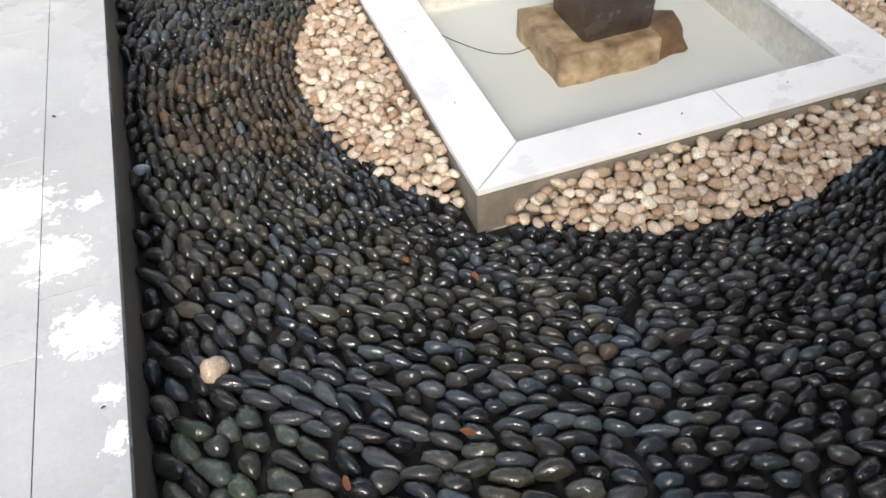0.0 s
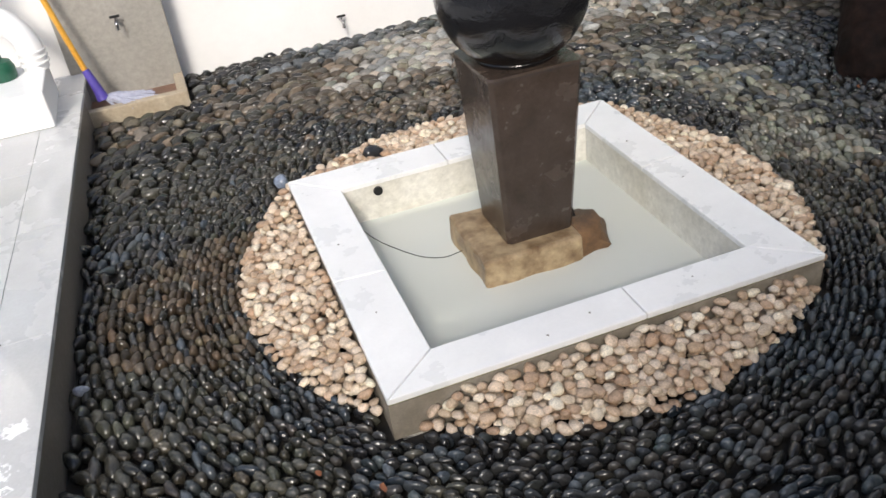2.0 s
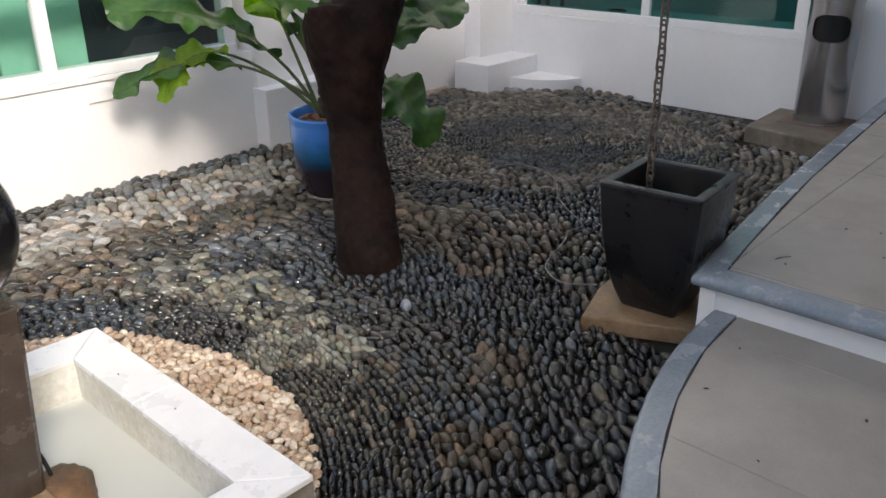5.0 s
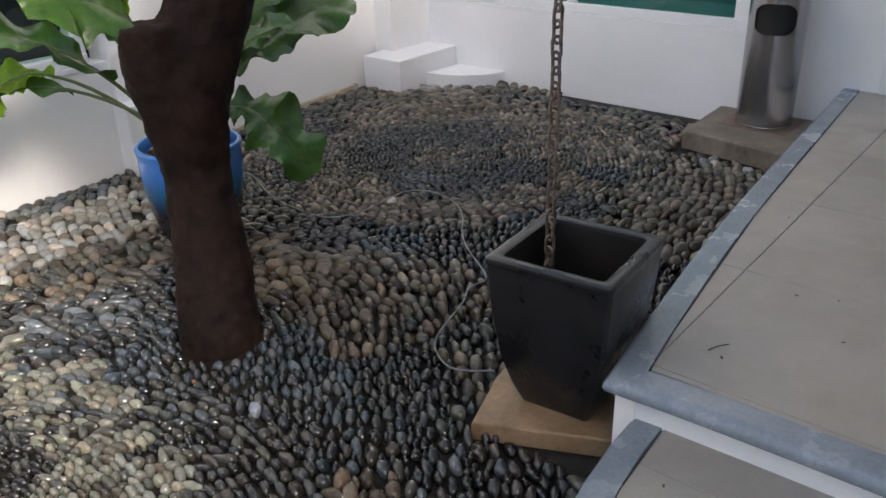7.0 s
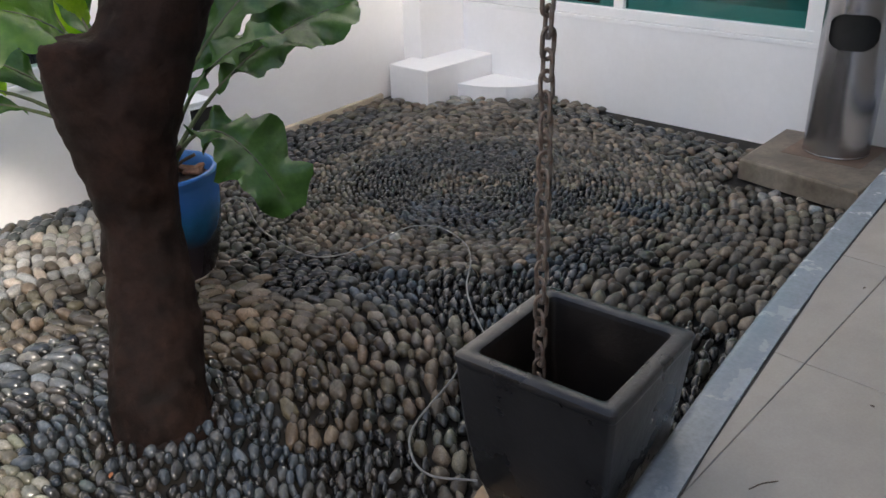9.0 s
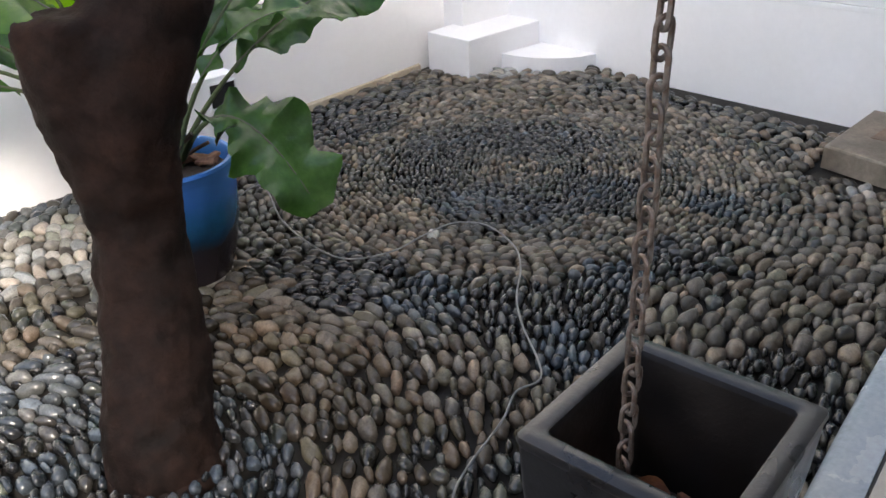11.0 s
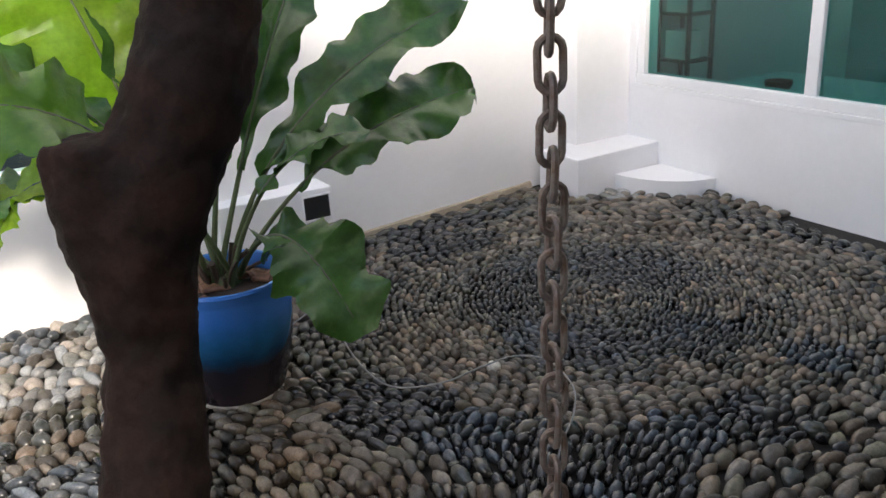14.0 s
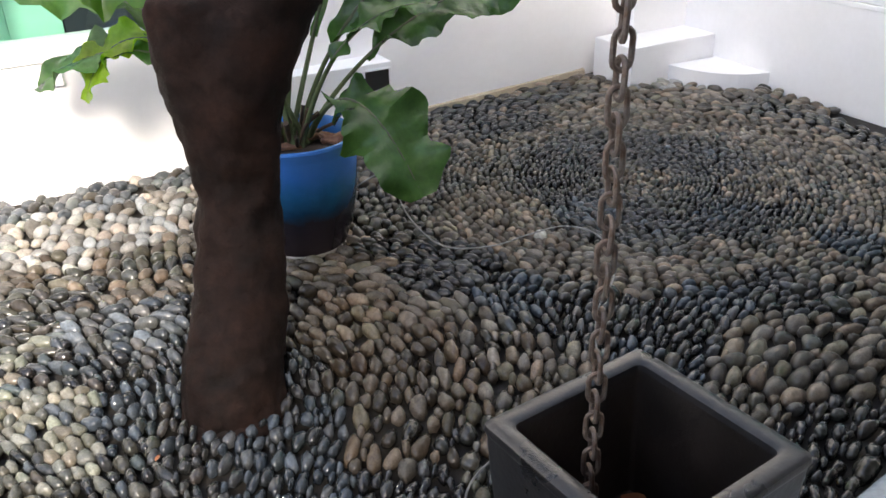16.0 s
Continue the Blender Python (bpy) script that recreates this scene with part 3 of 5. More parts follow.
# ---- the low wall box and the corner steps ----
structure(part("wall_box", box_bm(3.13, 3.69, 2.86, 3.06, -0.03, 0.355, bev=0.006), M_WALL), "low white rendered box against the wall", "wall box")
vent = tagged(empty("wall_vent", Matrix.Translation((3.605, 2.86, 0.265))), "square black vent opening in the white box", "vent")
part("backing", box_bm(-0.065, 0.065, -0.003, 0.002, -0.055, 0.055), M_BLACK, vent)
bm = bmesh.new()
for a in ((-0.072, -0.065, -0.062, 0.062), (0.065, 0.072, -0.062, 0.062), (-0.065, 0.065, -0.062, -0.055), (-0.065, 0.065, 0.055, 0.062)):
    add_box(bm, a[0], a[1], -0.008, 0.0, a[2], a[3])
part("frame", bm, M_WALL, vent)
structure(part("corner_plinth", prism([(5.19, 2.82), (5.84, 2.84), (5.84, 3.24), (5.19, 3.17)], -0.03, 0.21, 0.006), M_WALL), "white rendered plinth in the wall corner", "plinth")
arc = [(5.50, 2.825)] + [(5.84 - 0.36 * math.cos(a), 2.83 - 0.44 * math.sin(a)) for a in [radians(6 * k) for k in range(0, 16)]] + [(5.84, 2.82)]
structure(part("corner_step", prism(arc[1:], -0.03, 0.075, 0.006), M_WALL), "white quarter-round step in the wall corner", "step")

for nm, m, ln in (("trim", wall_ne.matrix_world.copy(), 1.62),):
    bm = bmesh.new()
    secs = []
    for k in range(25):
        x = (0.45 if ln > 1 else 0.0) + (ln - (0.45 if ln > 1 else 0.0)) * k / 24
        d = 0.020 + 0.016 * noise.noise(Vector((x * 9, ln, 0)))
        secs.append([bm.verts.new((x, 0.004, -0.03)), bm.verts.new((x, -d, -0.03)), bm.verts.new((x, -d * 0.8, 0.004)), bm.verts.new((x, 0.004, 0.008 + d * 0.3))])
    for a, b in zip(secs, secs[1:]):
        for q in range(4):
            bm.faces.new((a[q], b[q], b[(q + 1) % 4], a[(q + 1) % 4]))
    bmesh.ops.recalc_face_normals(bm, faces=bm.faces)
    structure(part(nm, bm, M_CEMENT), "rough tan cement fillet at the wall foot", "fillet").matrix_world = m

# ---- the pool ----
S, CW, PZ = 1.2, 0.15, 0.10
pool = tagged(empty("fountain_pool"), "square sunken fish pool with a white tiled rim", "pool")
for a in ((0.006, 0.147, 0.030, S - 0.006), (S - 0.147, S - 0.006, 0.030, S - 0.006), (0.147, S - 0.147, 0.030, 0.147), (0.147, S - 0.147, S - 0.147, S - 0.006)):
    part("pool_wall", box_bm(a[0], a[1], a[2], a[3], -0.14, PZ - 0.018), M_POOLWALL, pool, "stained cement pool wall")
# Added skirt in algae brown; its colour also holds the outer side's shade.
M_SKIRT = plain("shaded_algae_cement", (0.17, 0.145, 0.11), (0.30, 0.27, 0.225), 11.0, (0.5, 0.8), 0, 0.3, 60.0)
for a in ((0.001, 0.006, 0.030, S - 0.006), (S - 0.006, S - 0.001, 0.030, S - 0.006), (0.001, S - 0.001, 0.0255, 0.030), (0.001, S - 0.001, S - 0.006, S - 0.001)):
    part("pool_skirt", box_bm(a[0], a[1], a[2], a[3], -0.03, PZ - 0.0225), M_SKIRT, pool, "algae-stained cement side under the rim, shade in its colour")
part("pool_floor", box_bm(0.02, S - 0.02, 0.04, S - 0.02, -0.20, -0.12), M_POOLFLOOR, pool)
J = 0.002
SY = 0.024                            # the south rim is a little narrower
outer = [(0, SY), (S, SY), (S, S), (0, S)]
inner = [(CW, CW), (S - CW, CW), (S - CW, S - CW), (CW, S - CW)]
for k in range(4):
    o0, o1, i0, i1 = Vector(outer[k]), Vector(outer[(k + 1) % 4]), Vector(inner[k]), Vector(inner[(k + 1) % 4])
    t = 0.56
    om, im = o0.lerp(o1, t), i0.lerp(i1, 0.5 + (t - 0.5) * 1.33)
    d = (o1 - o0).normalized() * J
    part("coping_tile", prism([tuple(o0 + d), tuple(om - d), tuple(im - d), tuple(i0 + d)], PZ - 0.016, PZ, 0.002, 1), M_COPING, pool)
    part("coping_tile", prism([tuple(om + d), tuple(o1 - d), tuple(i1 - d), tuple(im + d)], PZ - 0.016, PZ, 0.002, 1), M_COPING, pool)
bm = bmesh.new()
for a in ((0.004, 0.012, 0.028, S - 0.004), (S - 0.012, S - 0.004, 0.028, S - 0.004), (0.012, S - 0.012, 0.028, 0.036), (0.012, S - 0.012, S - 0.012, S - 0.004)):
    add_box(bm, a[0], a[1], a[2], a[3], PZ - 0.022, PZ - 0.0155)
part("grout_line", bm, M_MOSS, pool, "mossy green grout line under the rim")
water = structure(part("water", box_bm(0.148, S - 0.148, 0.148, S - 0.148, -0.049, -0.045), M_WATER), "cloudy pale green pond water", "water")
water.visible_shadow = False

part("outlet", tube([(0.273, 1.060, 0.058), (0.273, 1.046, 0.058)], 0.016, 14), M_BLACK, pool, "black pipe outlet in the pool wall", True)
part("wire", tube(smooth_path([(0.17, 1.045, 0.02), (0.185, 1.0, -0.035), (0.22, 0.895, -0.041), (0.30, 0.76, -0.041), (0.37, 0.708, -0.041), (0.44, 0.70, -0.03)], 6), 0.0013, 6), M_BLACK, pool, "thin dark wire on the water", True)

# ---- the fountain ----
FX, FY = 0.635, 0.655
fountain = tagged(empty("ball_fountain", Matrix.Translation((FX, FY, -0.12))), "black granite ball fountain on a brown tapered pillar", "fountain")
bm = box_bm(-0.205, 0.11, -0.165, 0.15, 0.0, 0.163, bev=0.012)
bmesh.ops.subdivide_edges(bm, edges=[e for e in bm.edges if e.calc_length() > 0.05], cuts=9, use_grid_fill=True)
for v in bm.verts:
    v.co += Vector((noise.noise(v.co * 14), noise.noise(v.co * 14 + Vector((9, 0, 0))), 0.5 * noise.noise(v.co * 22) if v.co.z < 0.15 else 0.15 * noise.noise(v.co * 22))) * 0.008
part("plinth", bm, M_PLINTH, fountain, "ochre stone plinth standing in the water")
bm = bmesh.new()
secs = [(0.105, 0.155), (0.107, 0.165), (0.135, 0.68), (0.138, 0.690), (0.134, 0.695)]
rings = []
for h, z in secs:
    c = 0.012
    ring = []
    for sx, sy in ((1, 1), (-1, 1), (-1, -1), (1, -1)):
        pa, pb = (sx * h, sy * (h - c)), (sx * (h - c), sy * h)
        if sx * sy < 0:
            pa, pb = pb, pa
        ring += [bm.verts.new((*pa, z)), bm.verts.new((*pb, z))]
    rings.append(ring)
for a, b in zip(rings, rings[1:]):
    for i in range(8):
        j = (i + 1) % 8
        bm.faces.new((a[i], a[j], b[j], b[i]))
bm.faces.new(rings[-1])
bm.faces.new(rings[0][::-1])
bmesh.ops.recalc_face_normals(bm, faces=bm.faces)
rock = bmesh.new()
bmesh.ops.create_icosphere(rock, subdivisions=3, radius=0.10)
for v in rock.verts:
    v.co = Vector((v.co.x * 1.25 + 0.13, v.co.y * 1.0 - 0.05, v.co.z * 0.75 + 0.085)) + v.normal * noise.noise(v.co * 18) * 0.03
part("rock", rock, plain("brown_algae_rock", (0.05, 0.028, 0.014), (0.20, 0.11, 0.05), 14.0, (0.4, 0.7), 0, 0.5, 60.0), fountain, "brown slimy rock beside the plinth", True)
part("pillar", bm, M_PILLAR, fountain, "wet brown stone pillar wider at the top")
part("collar", lathe([(0.0, 0.695), (0.112, 0.695), (0.118, 0.705), (0.108, 0.722), (0.0, 0.722)], 40), M_BALL, fountain, smooth=True)
bm = bmesh.new()
bmesh.ops.create_uvsphere(bm, u_segments=64, v_segments=40, radius=0.207)
bmesh.ops.translate(bm, vec=(0, 0, 0.878), verts=bm.verts)
part("ball", bm, M_BALL, fountain, "polished wet black granite ball", True)
M_JET, jn, jl, jp = mat_base("white_splash", 0.15)
jp.inputs["Base Color"].default_value = (0.92, 0.94, 0.95, 1)
jp.inputs["Transmission Weight"].default_value = 0.7
jp.inputs["IOR"].default_value = 1.2
rj = random.Random(3)
bm = bmesh.new()
for k in range(7):
    a = rj.uniform(0, 6.28)
    dx, dy, h = 0.02 * math.cos(a), 0.02 * math.sin(a), rj.uniform(0.03, 0.055)
    tube([(dx * 0.3, dy * 0.3, 1.082), (dx * 0.8, dy * 0.8, 1.082 + h * 0.6), (dx * 1.3, dy * 1.3, 1.082 + h)], [0.007, 0.005, 0.002], 6, bm=bm)
part("water_jet", bm, M_JET, fountain, "small splashing jet of clear water", True)
part("cable", tube(smooth_path([(0.10, 0.02, 0.26), (0.135, 0.0, 0.21), (0.145, -0.03, 0.15), (0.15, -0.02, 0.10)]), 0.006, 8), M_BLACK, fountain, "black rubber pump cable", True)

# ---- the tree ----
tree = tagged(empty("tree", Matrix.Translation((2.30, 1.05, -0.02))), "dark wet tree trunk with a cut stub", "tree")


def limb(bm, pts, radii, seg=20):
    path = smooth_path(pts, 7)
    rr = [radii[min(i // 7, len(radii) - 1)] * (1 - (i % 7) / 7) + radii[min(i // 7 + 1, len(radii) - 1)] * ((i % 7) / 7) for i in range(len(path))]
    return tube(path, rr, seg, bm=bm)


bm = bmesh.new()
limb(bm, [(0.035, 0.012, -0.03), (0.058, 0.048, 0.10), (0.130, 0.145, 0.27), (0.190, 0.250, 0.54), (0.225, 0.265, 0.82), (0.395, 0.300, 1.15), (0.50, 0.345, 1.42), (0.60, 0.42, 1.8), (0.68, 0.44, 2.4)],
     [0.145, 0.138, 0.132, 0.115, 0.136, 0.148, 0.140, 0.13, 0.10])
limb(bm, [(0.18, 0.24, 0.40), (0.170, 0.265, 0.66), (0.152, 0.300, 0.84), (0.145, 0.315, 0.96), (0.145, 0.318, 1.06)], [0.085, 0.106, 0.114, 0.114, 0.106])
trunk = part("trunk", bm, M_BARK, tree, "dark wet bark with a sawn-off side branch", True)
mod = trunk.modifiers.new("grown_together", 'REMESH')
mod.mode, mod.voxel_size, mod.use_smooth_shade = 'VOXEL', 0.014, True
mod = trunk.modifiers.new("softened", 'SMOOTH')
mod.factor, mod.iterations = 0.6, 18
lumps = bpy.data.textures.new("bark_lumps", 'CLOUDS')
lumps.noise_scale, lumps.noise_depth = 0.06, 4
mod = trunk.modifiers.new("lumps", 'DISPLACE')
mod.texture, mod.strength, mod.mid_level, mod.texture_coords = lumps, 0.030, 0.5, 'LOCAL'
part("root_flare", lathe([(0.152, -0.02), (0.146, 0.012), (0.128, 0.03)], 24, 0.040, 0.015), M_BARK, tree, "", True)


# ---- potted plant ----
pot = tagged(empty("plant_pot", Matrix.Translation((2.855, 1.90, -0.005)) @ Matrix.Diagonal((1.08, 1.08, 1.06, 1))), "blue glazed ceramic plant pot with a dark base", "plant pot")
M_POT_FOOT = plain("bare_clay_foot", (0.30, 0.27, 0.23), (0.42, 0.38, 0.33), 8.0, (0.6, 0.85), 0, 0.2, 60.0)
part("base", lathe([(0, 0.0), (0.142, 0.0), (0.147, 0.012), (0.145, 0.016)], 48), M_POT_FOOT, pot, "bare clay foot ring", True)
m, n, l, p = mat_base("blue_to_brown_glaze", 0.2)
tc = n.new("ShaderNodeTexCoord")
sp = n.new("ShaderNodeSeparateXYZ")
l.new(tc.outputs["Object"], sp.inputs[0])
dr = noise_node(n, l, 16.0, 4.0, 0.6)
ma = n.new("ShaderNodeMath")
ma.operation = 'MULTIPLY_ADD'
l.new(dr.outputs["Fac"], ma.inputs[0])
ma.inputs[1].default_value = 0.07
l.new(sp.outputs["Z"], ma.inputs[2])
mp = n.new("ShaderNodeMapRange")
mp.inputs["From Min"].default_value, mp.inputs["From Max"].default_value = 0.03, 0.45
l.new(ma.outputs[0], mp.inputs["Value"])
gz = ramp(n, l, mp.outputs["Result"], [(0.0, (0.035, 0.025, 0.028)), (0.37, (0.022, 0.018, 0.024)), (0.46, (0.006, 0.045, 0.10)), (0.62, (0.012, 0.12, 0.27)), (0.78, (0.030, 0.17, 0.52)), (1.0, (0.055, 0.22, 0.60))])
l.new(gz.outputs["Color"], p.inputs["Base Color"])
bump(n, l, p, dr.outputs["Fac"], 0.08, 0.004)
M_POT = m
part("body", lathe([(0.145, 0.016), (0.160, 0.06), (0.176, 0.12), (0.186, 0.175), (0.193, 0.22), (0.198, 0.265), (0.201, 0.32), (0.200, 0.37)], 56), M_POT, pot, "glaze running from bright blue to purple-brown", True)
part("rim", lathe([(0.200, 0.370), (0.203, 0.392), (0.206, 0.402), (0.201, 0.410), (0.190, 0.410), (0.184, 0.400), (0.182, 0.34)], 56), M_POT, pot, "rounded blue rim", True)
part("soil", lathe([(0.183, 0.355), (0.10, 0.368), (0.0, 0.375)], 32), M_SOIL, pot, "dark bark-strewn soil", True)

plant = tagged(empty("potted_plant", Matrix.Translation((2.855, 1.90, 0.38))), "large-leaved green plant with wavy wet leaves", "plant")


def leaf_bm(base, ctrl, tip, width, petiole, seed, twist=0.0, cup=0.18):
    """A stalked blade along a bent line: waved margin, folded midrib, two faces."""
    r = random.Random(seed)
    b, c, t = Vector(base), Vector(ctrl), Vector(tip)
    n_len, n_wid = 30, 7
    bm = bmesh.new()
    ph = [r.uniform(0, 6.28) for _ in range(6)]
    grids = []
    blade_len = (t - c).length + (c - b).length
    for side in (0, 1):
        rows = []
        for i in range(n_len + 1):
            u = petiole + (1 - petiole) * i / n_len
            p = b * (1 - u) ** 2 + c * 2 * u * (1 - u) + t * u * u
            d = ((c - b) * (1 - u) + (t - c) * u).normalized()
            sidev = d.cross(Vector((0, 0, 1)))
            sidev = sidev.normalized() if sidev.length > 0.05 else Vector((1, 0, 0))
            sidev = Matrix.Rotation(twist * (0.4 + u), 3, d) @ sidev
            up = sidev.cross(d).normalized()
            s = i / n_len
            wv = width * (math.sin(math.pi * min(1.0, s * 0.95 + 0.03)) ** 0.60) * (0.34 + 0.92 * s - 0.12 * s * s)
            row = []
            for j in range(-n_wid, n_wid + 1):
                q = j / n_wid
                lobes = 1 + 0.11 * math.sin(s * 23 + ph[0] + (1.4 if q > 0 else 0)) + 0.07 * math.sin(s * 47 + ph[1]) + 0.16 * noise.noise(Vector((s * 9, seed * 3.7, 1.0 if q > 0 else 6.0)))
                off = q * wv * 0.5 * lobes
                rise = abs(q) * wv * cup - (abs(q) ** 2) * wv * 0.10
                wave = (abs(q) ** 1.5) * width * (0.10 * math.sin(s * 17 + ph[2] + (2.0 if q > 0 else 0)) + 0.05 * math.sin(s * 39 + ph[3]))
                vein = 0.0022 * math.sin((s - abs(q) * 0.22) * 62)
                row.append(bm.verts.new(p + sidev * off + up * (rise + wave + vein - side * 0.0016)))
            rows.append(row)
        grids.append(rows)
    for side, rows in enumerate(grids):
        for a, e in zip(rows, rows[1:]):
            for j in range(2 * n_wid):
                q = (a[j], a[j + 1], e[j + 1], e[j])
                bm.faces.new(q if side == 0 else q[::-1])
    return bm


def stalk_bm(base, ctrl, tip, r0):
    b, c, t = Vector(base), Vector(ctrl), Vector(tip)
    pts = [b * (1 - u) ** 2 + c * 2 * u * (1 - u) + t * u * u for u in [k / 16 * 0.97 for k in range(17)]]
    pts = [p - Vector((0, 0, 0.001)) for p in pts]
    return tube(pts, [r0 * (1 - 0.85 * k / 16) for k in range(17)], 8)


O = Vector((2.855, 1.90, 0.38))
LEAVES = [
    # bend, tip, width, bare stalk, twist, light
    ((3.00, 1.70, 0.82), (3.14, 1.46, 0.28), 0.40, 0.30, 0.3, 0),
    ((3.22, 1.92, 0.85), (3.90, 1.92, 0.90), 0.40, 0.34, 0.5, 0),
    ((3.05, 1.90, 1.00), (3.84, 1.88, 1.22), 0.30, 0.30, 0.6, 0),
    ((2.45, 2.42, 1.02), (2.24, 2.48, 0.50), 0.26, 0.45, -0.5, 1),
    ((2.55, 2.05, 1.05), (1.93, 2.28, 0.98), 0.34, 0.30, -0.4, 0),
    ((2.58, 1.42, 1.22), (2.12, 1.52, 1.12), 0.36, 0.38, -0.75, 2),
    ((2.72, 2.12, 0.98), (2.47, 2.24, 1.72), 0.66, 0.36, -0.9, 1),
    ((2.95, 1.95, 1.05), (3.12, 2.02, 1.68), 0.30, 0.25, 0.4, 0),
    ((3.10, 2.05, 1.05), (3.48, 2.25, 1.55), 0.32, 0.28, 0.3, 0),
    ((2.80, 2.10, 1.05), (2.62, 2.40, 1.60), 0.32, 0.28, 0.1, 0),
    ((2.98, 1.78, 0.90), (3.30, 1.62, 0.88), 0.22, 0.36, 0.2, 0),
    ((2.50, 2.28, 0.92), (2.10, 2.70, 0.52), 0.24, 0.42, -0.4, 0),
    ((2.62, 1.92, 1.15), (2.12, 1.92, 1.24), 0.32, 0.36, -0.2, 0),
]
for k, (ctrl, tip, wid, pet, tw, light) in enumerate(LEAVES):
    a = 2 * math.pi * k / len(LEAVES)
    base = Vector((0.045 * math.cos(a), 0.045 * math.sin(a), 0.0))
    blade = part("leaf", leaf_bm(base, Vector(ctrl) - O, Vector(tip) - O, wid, pet, 20 + k, tw), (M_LEAF, M_LEAF_Y, M_LEAF_M)[light], plant, ("", "yellow-green translucent leaf, backlight in its colour", "mid green leaf seen from below, backlight in its colour")[light], True)
    part("stalk", stalk_bm(base, Vector(ctrl) - O, Vector(tip) - O, 0.011), M_STALK, blade, "green-brown stalk and midrib", True)
M_SHEATH = plain("dead_brown_leaf_sheath", (0.03, 0.018, 0.010), (0.11, 0.065, 0.035), 25.0, (0.5, 0.8), 0, 0.4, 90.0)
rc = random.Random(8)
for k in range(14):
    a, rad = 2 * math.pi * k / 14 + rc.uniform(-0.2, 0.2), rc.uniform(0.04, 0.09)
    ca, sa, hh = math.cos(a), math.sin(a), rc.uniform(0.06, 0.17)
    part("dead_stalk", tube(smooth_path([(rad * 0.6 * ca, rad * 0.6 * sa, 0.0), (rad * ca, rad * sa, hh * 0.6), (rad * 1.5 * ca + rc.uniform(-0.03, 0.03), rad * 1.5 * sa + rc.uniform(-0.03, 0.03), hh)], 4), rc.uniform(0.005, 0.011), 6), M_SHEATH, plant, "dry brown leaf stub", True)
for k in range(16):
    a, rad = rc.uniform(0, 6.28), rc.uniform(0.05, 0.15)
    chip = part("bark_chip", box_bm(-0.045, 0.045, -0.020, 0.020, -0.007, 0.007, bev=0.004, seg=1), M_CHIP, plant)
    chip.matrix_local = Matrix.Translation((rad * math.cos(a), rad * math.sin(a), 0.018)) @ Euler((rc.uniform(-0.6, 0.6), rc.uniform(-0.6, 0.6), a + rc.uniform(-1, 1))).to_matrix().to_4x4() @ Matrix.Diagonal((rc.uniform(0.4, 1.1), rc.uniform(0.5, 1.2), 1, 1))

# ---- planter, slab and rain chain ----
PLC = (2.757, -0.072)
tagged(part("stone_slab", prism([(2.468, 0.075), (2.64, -0.285), (3.05, -0.21), (2.93, 0.19), (2.69, 0.150)], -0.02, 0.042, 0.008), M_PAD), "worn brown stone slab under the planter", "slab")
planter = tagged(empty("planter", Matrix.Translation((*PLC, 0.042)) @ Matrix.Rotation(radians(6), 4, 'Z')), "black glazed square tapered planter", "planter")


def square_rings(secs, corner=0.013, n=5):
    bm = bmesh.new()
    rings = []
    for h, z in secs:
        ring = []
        for q in range(4):
            for k in range(n):
                a = math.pi / 2 * (q + k / (n - 1))
                sx, sy = (1, -1, -1, 1)[q], (1, 1, -1, -1)[q]
                ring.append(bm.verts.new((sx * (h - corner) + corner * math.cos(a), sy * (h - corner) + corner * math.sin(a), z)))
        rings.append(ring)
    for a, b in zip(rings, rings[1:]):
        for i in range(len(a)):
            j = (i + 1) % len(a)
            bm.faces.new((a[i], a[j], b[j], b[i]))
    return bm, rings


bm, rg = square_rings([(0.102, 0.0), (0.108, 0.008), (0.130, 0.07), (0.153, 0.16), (0.169, 0.27), (0.178, 0.37), (0.182, 0.44), (0.183, 0.462)])
bm.faces.new(rg[0][::-1])
part("body", bm, M_PLANTER, planter, "glossy black glazed body", True)
bm, rg = square_rings([(0.183, 0.462), (0.187, 0.474), (0.185, 0.483), (0.178, 0.487), (0.155, 0.487), (0.149, 0.483), (0.147, 0.472)])
part("rim", bm, M_PLANTER, planter, "thick rounded rim", True)
# Inside faces, in a darker brown than the black body.
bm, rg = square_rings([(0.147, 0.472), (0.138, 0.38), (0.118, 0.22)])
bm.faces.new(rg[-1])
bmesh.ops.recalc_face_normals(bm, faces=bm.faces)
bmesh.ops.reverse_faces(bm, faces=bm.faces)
part("inner_faces", bm, plain("dark_brown_inside", (0.005, 0.004, 0.0035), (0.014, 0.009, 0.007), 9.0, (0.3, 0.6), 0, 0.3, 60.0), planter, "dark brown inside faces of the planter", True)
soil = part("soil", box_bm(-0.106, 0.106, -0.106, 0.106, 0.222, 0.232), M_SOIL, planter, "wet soil and dead leaves")

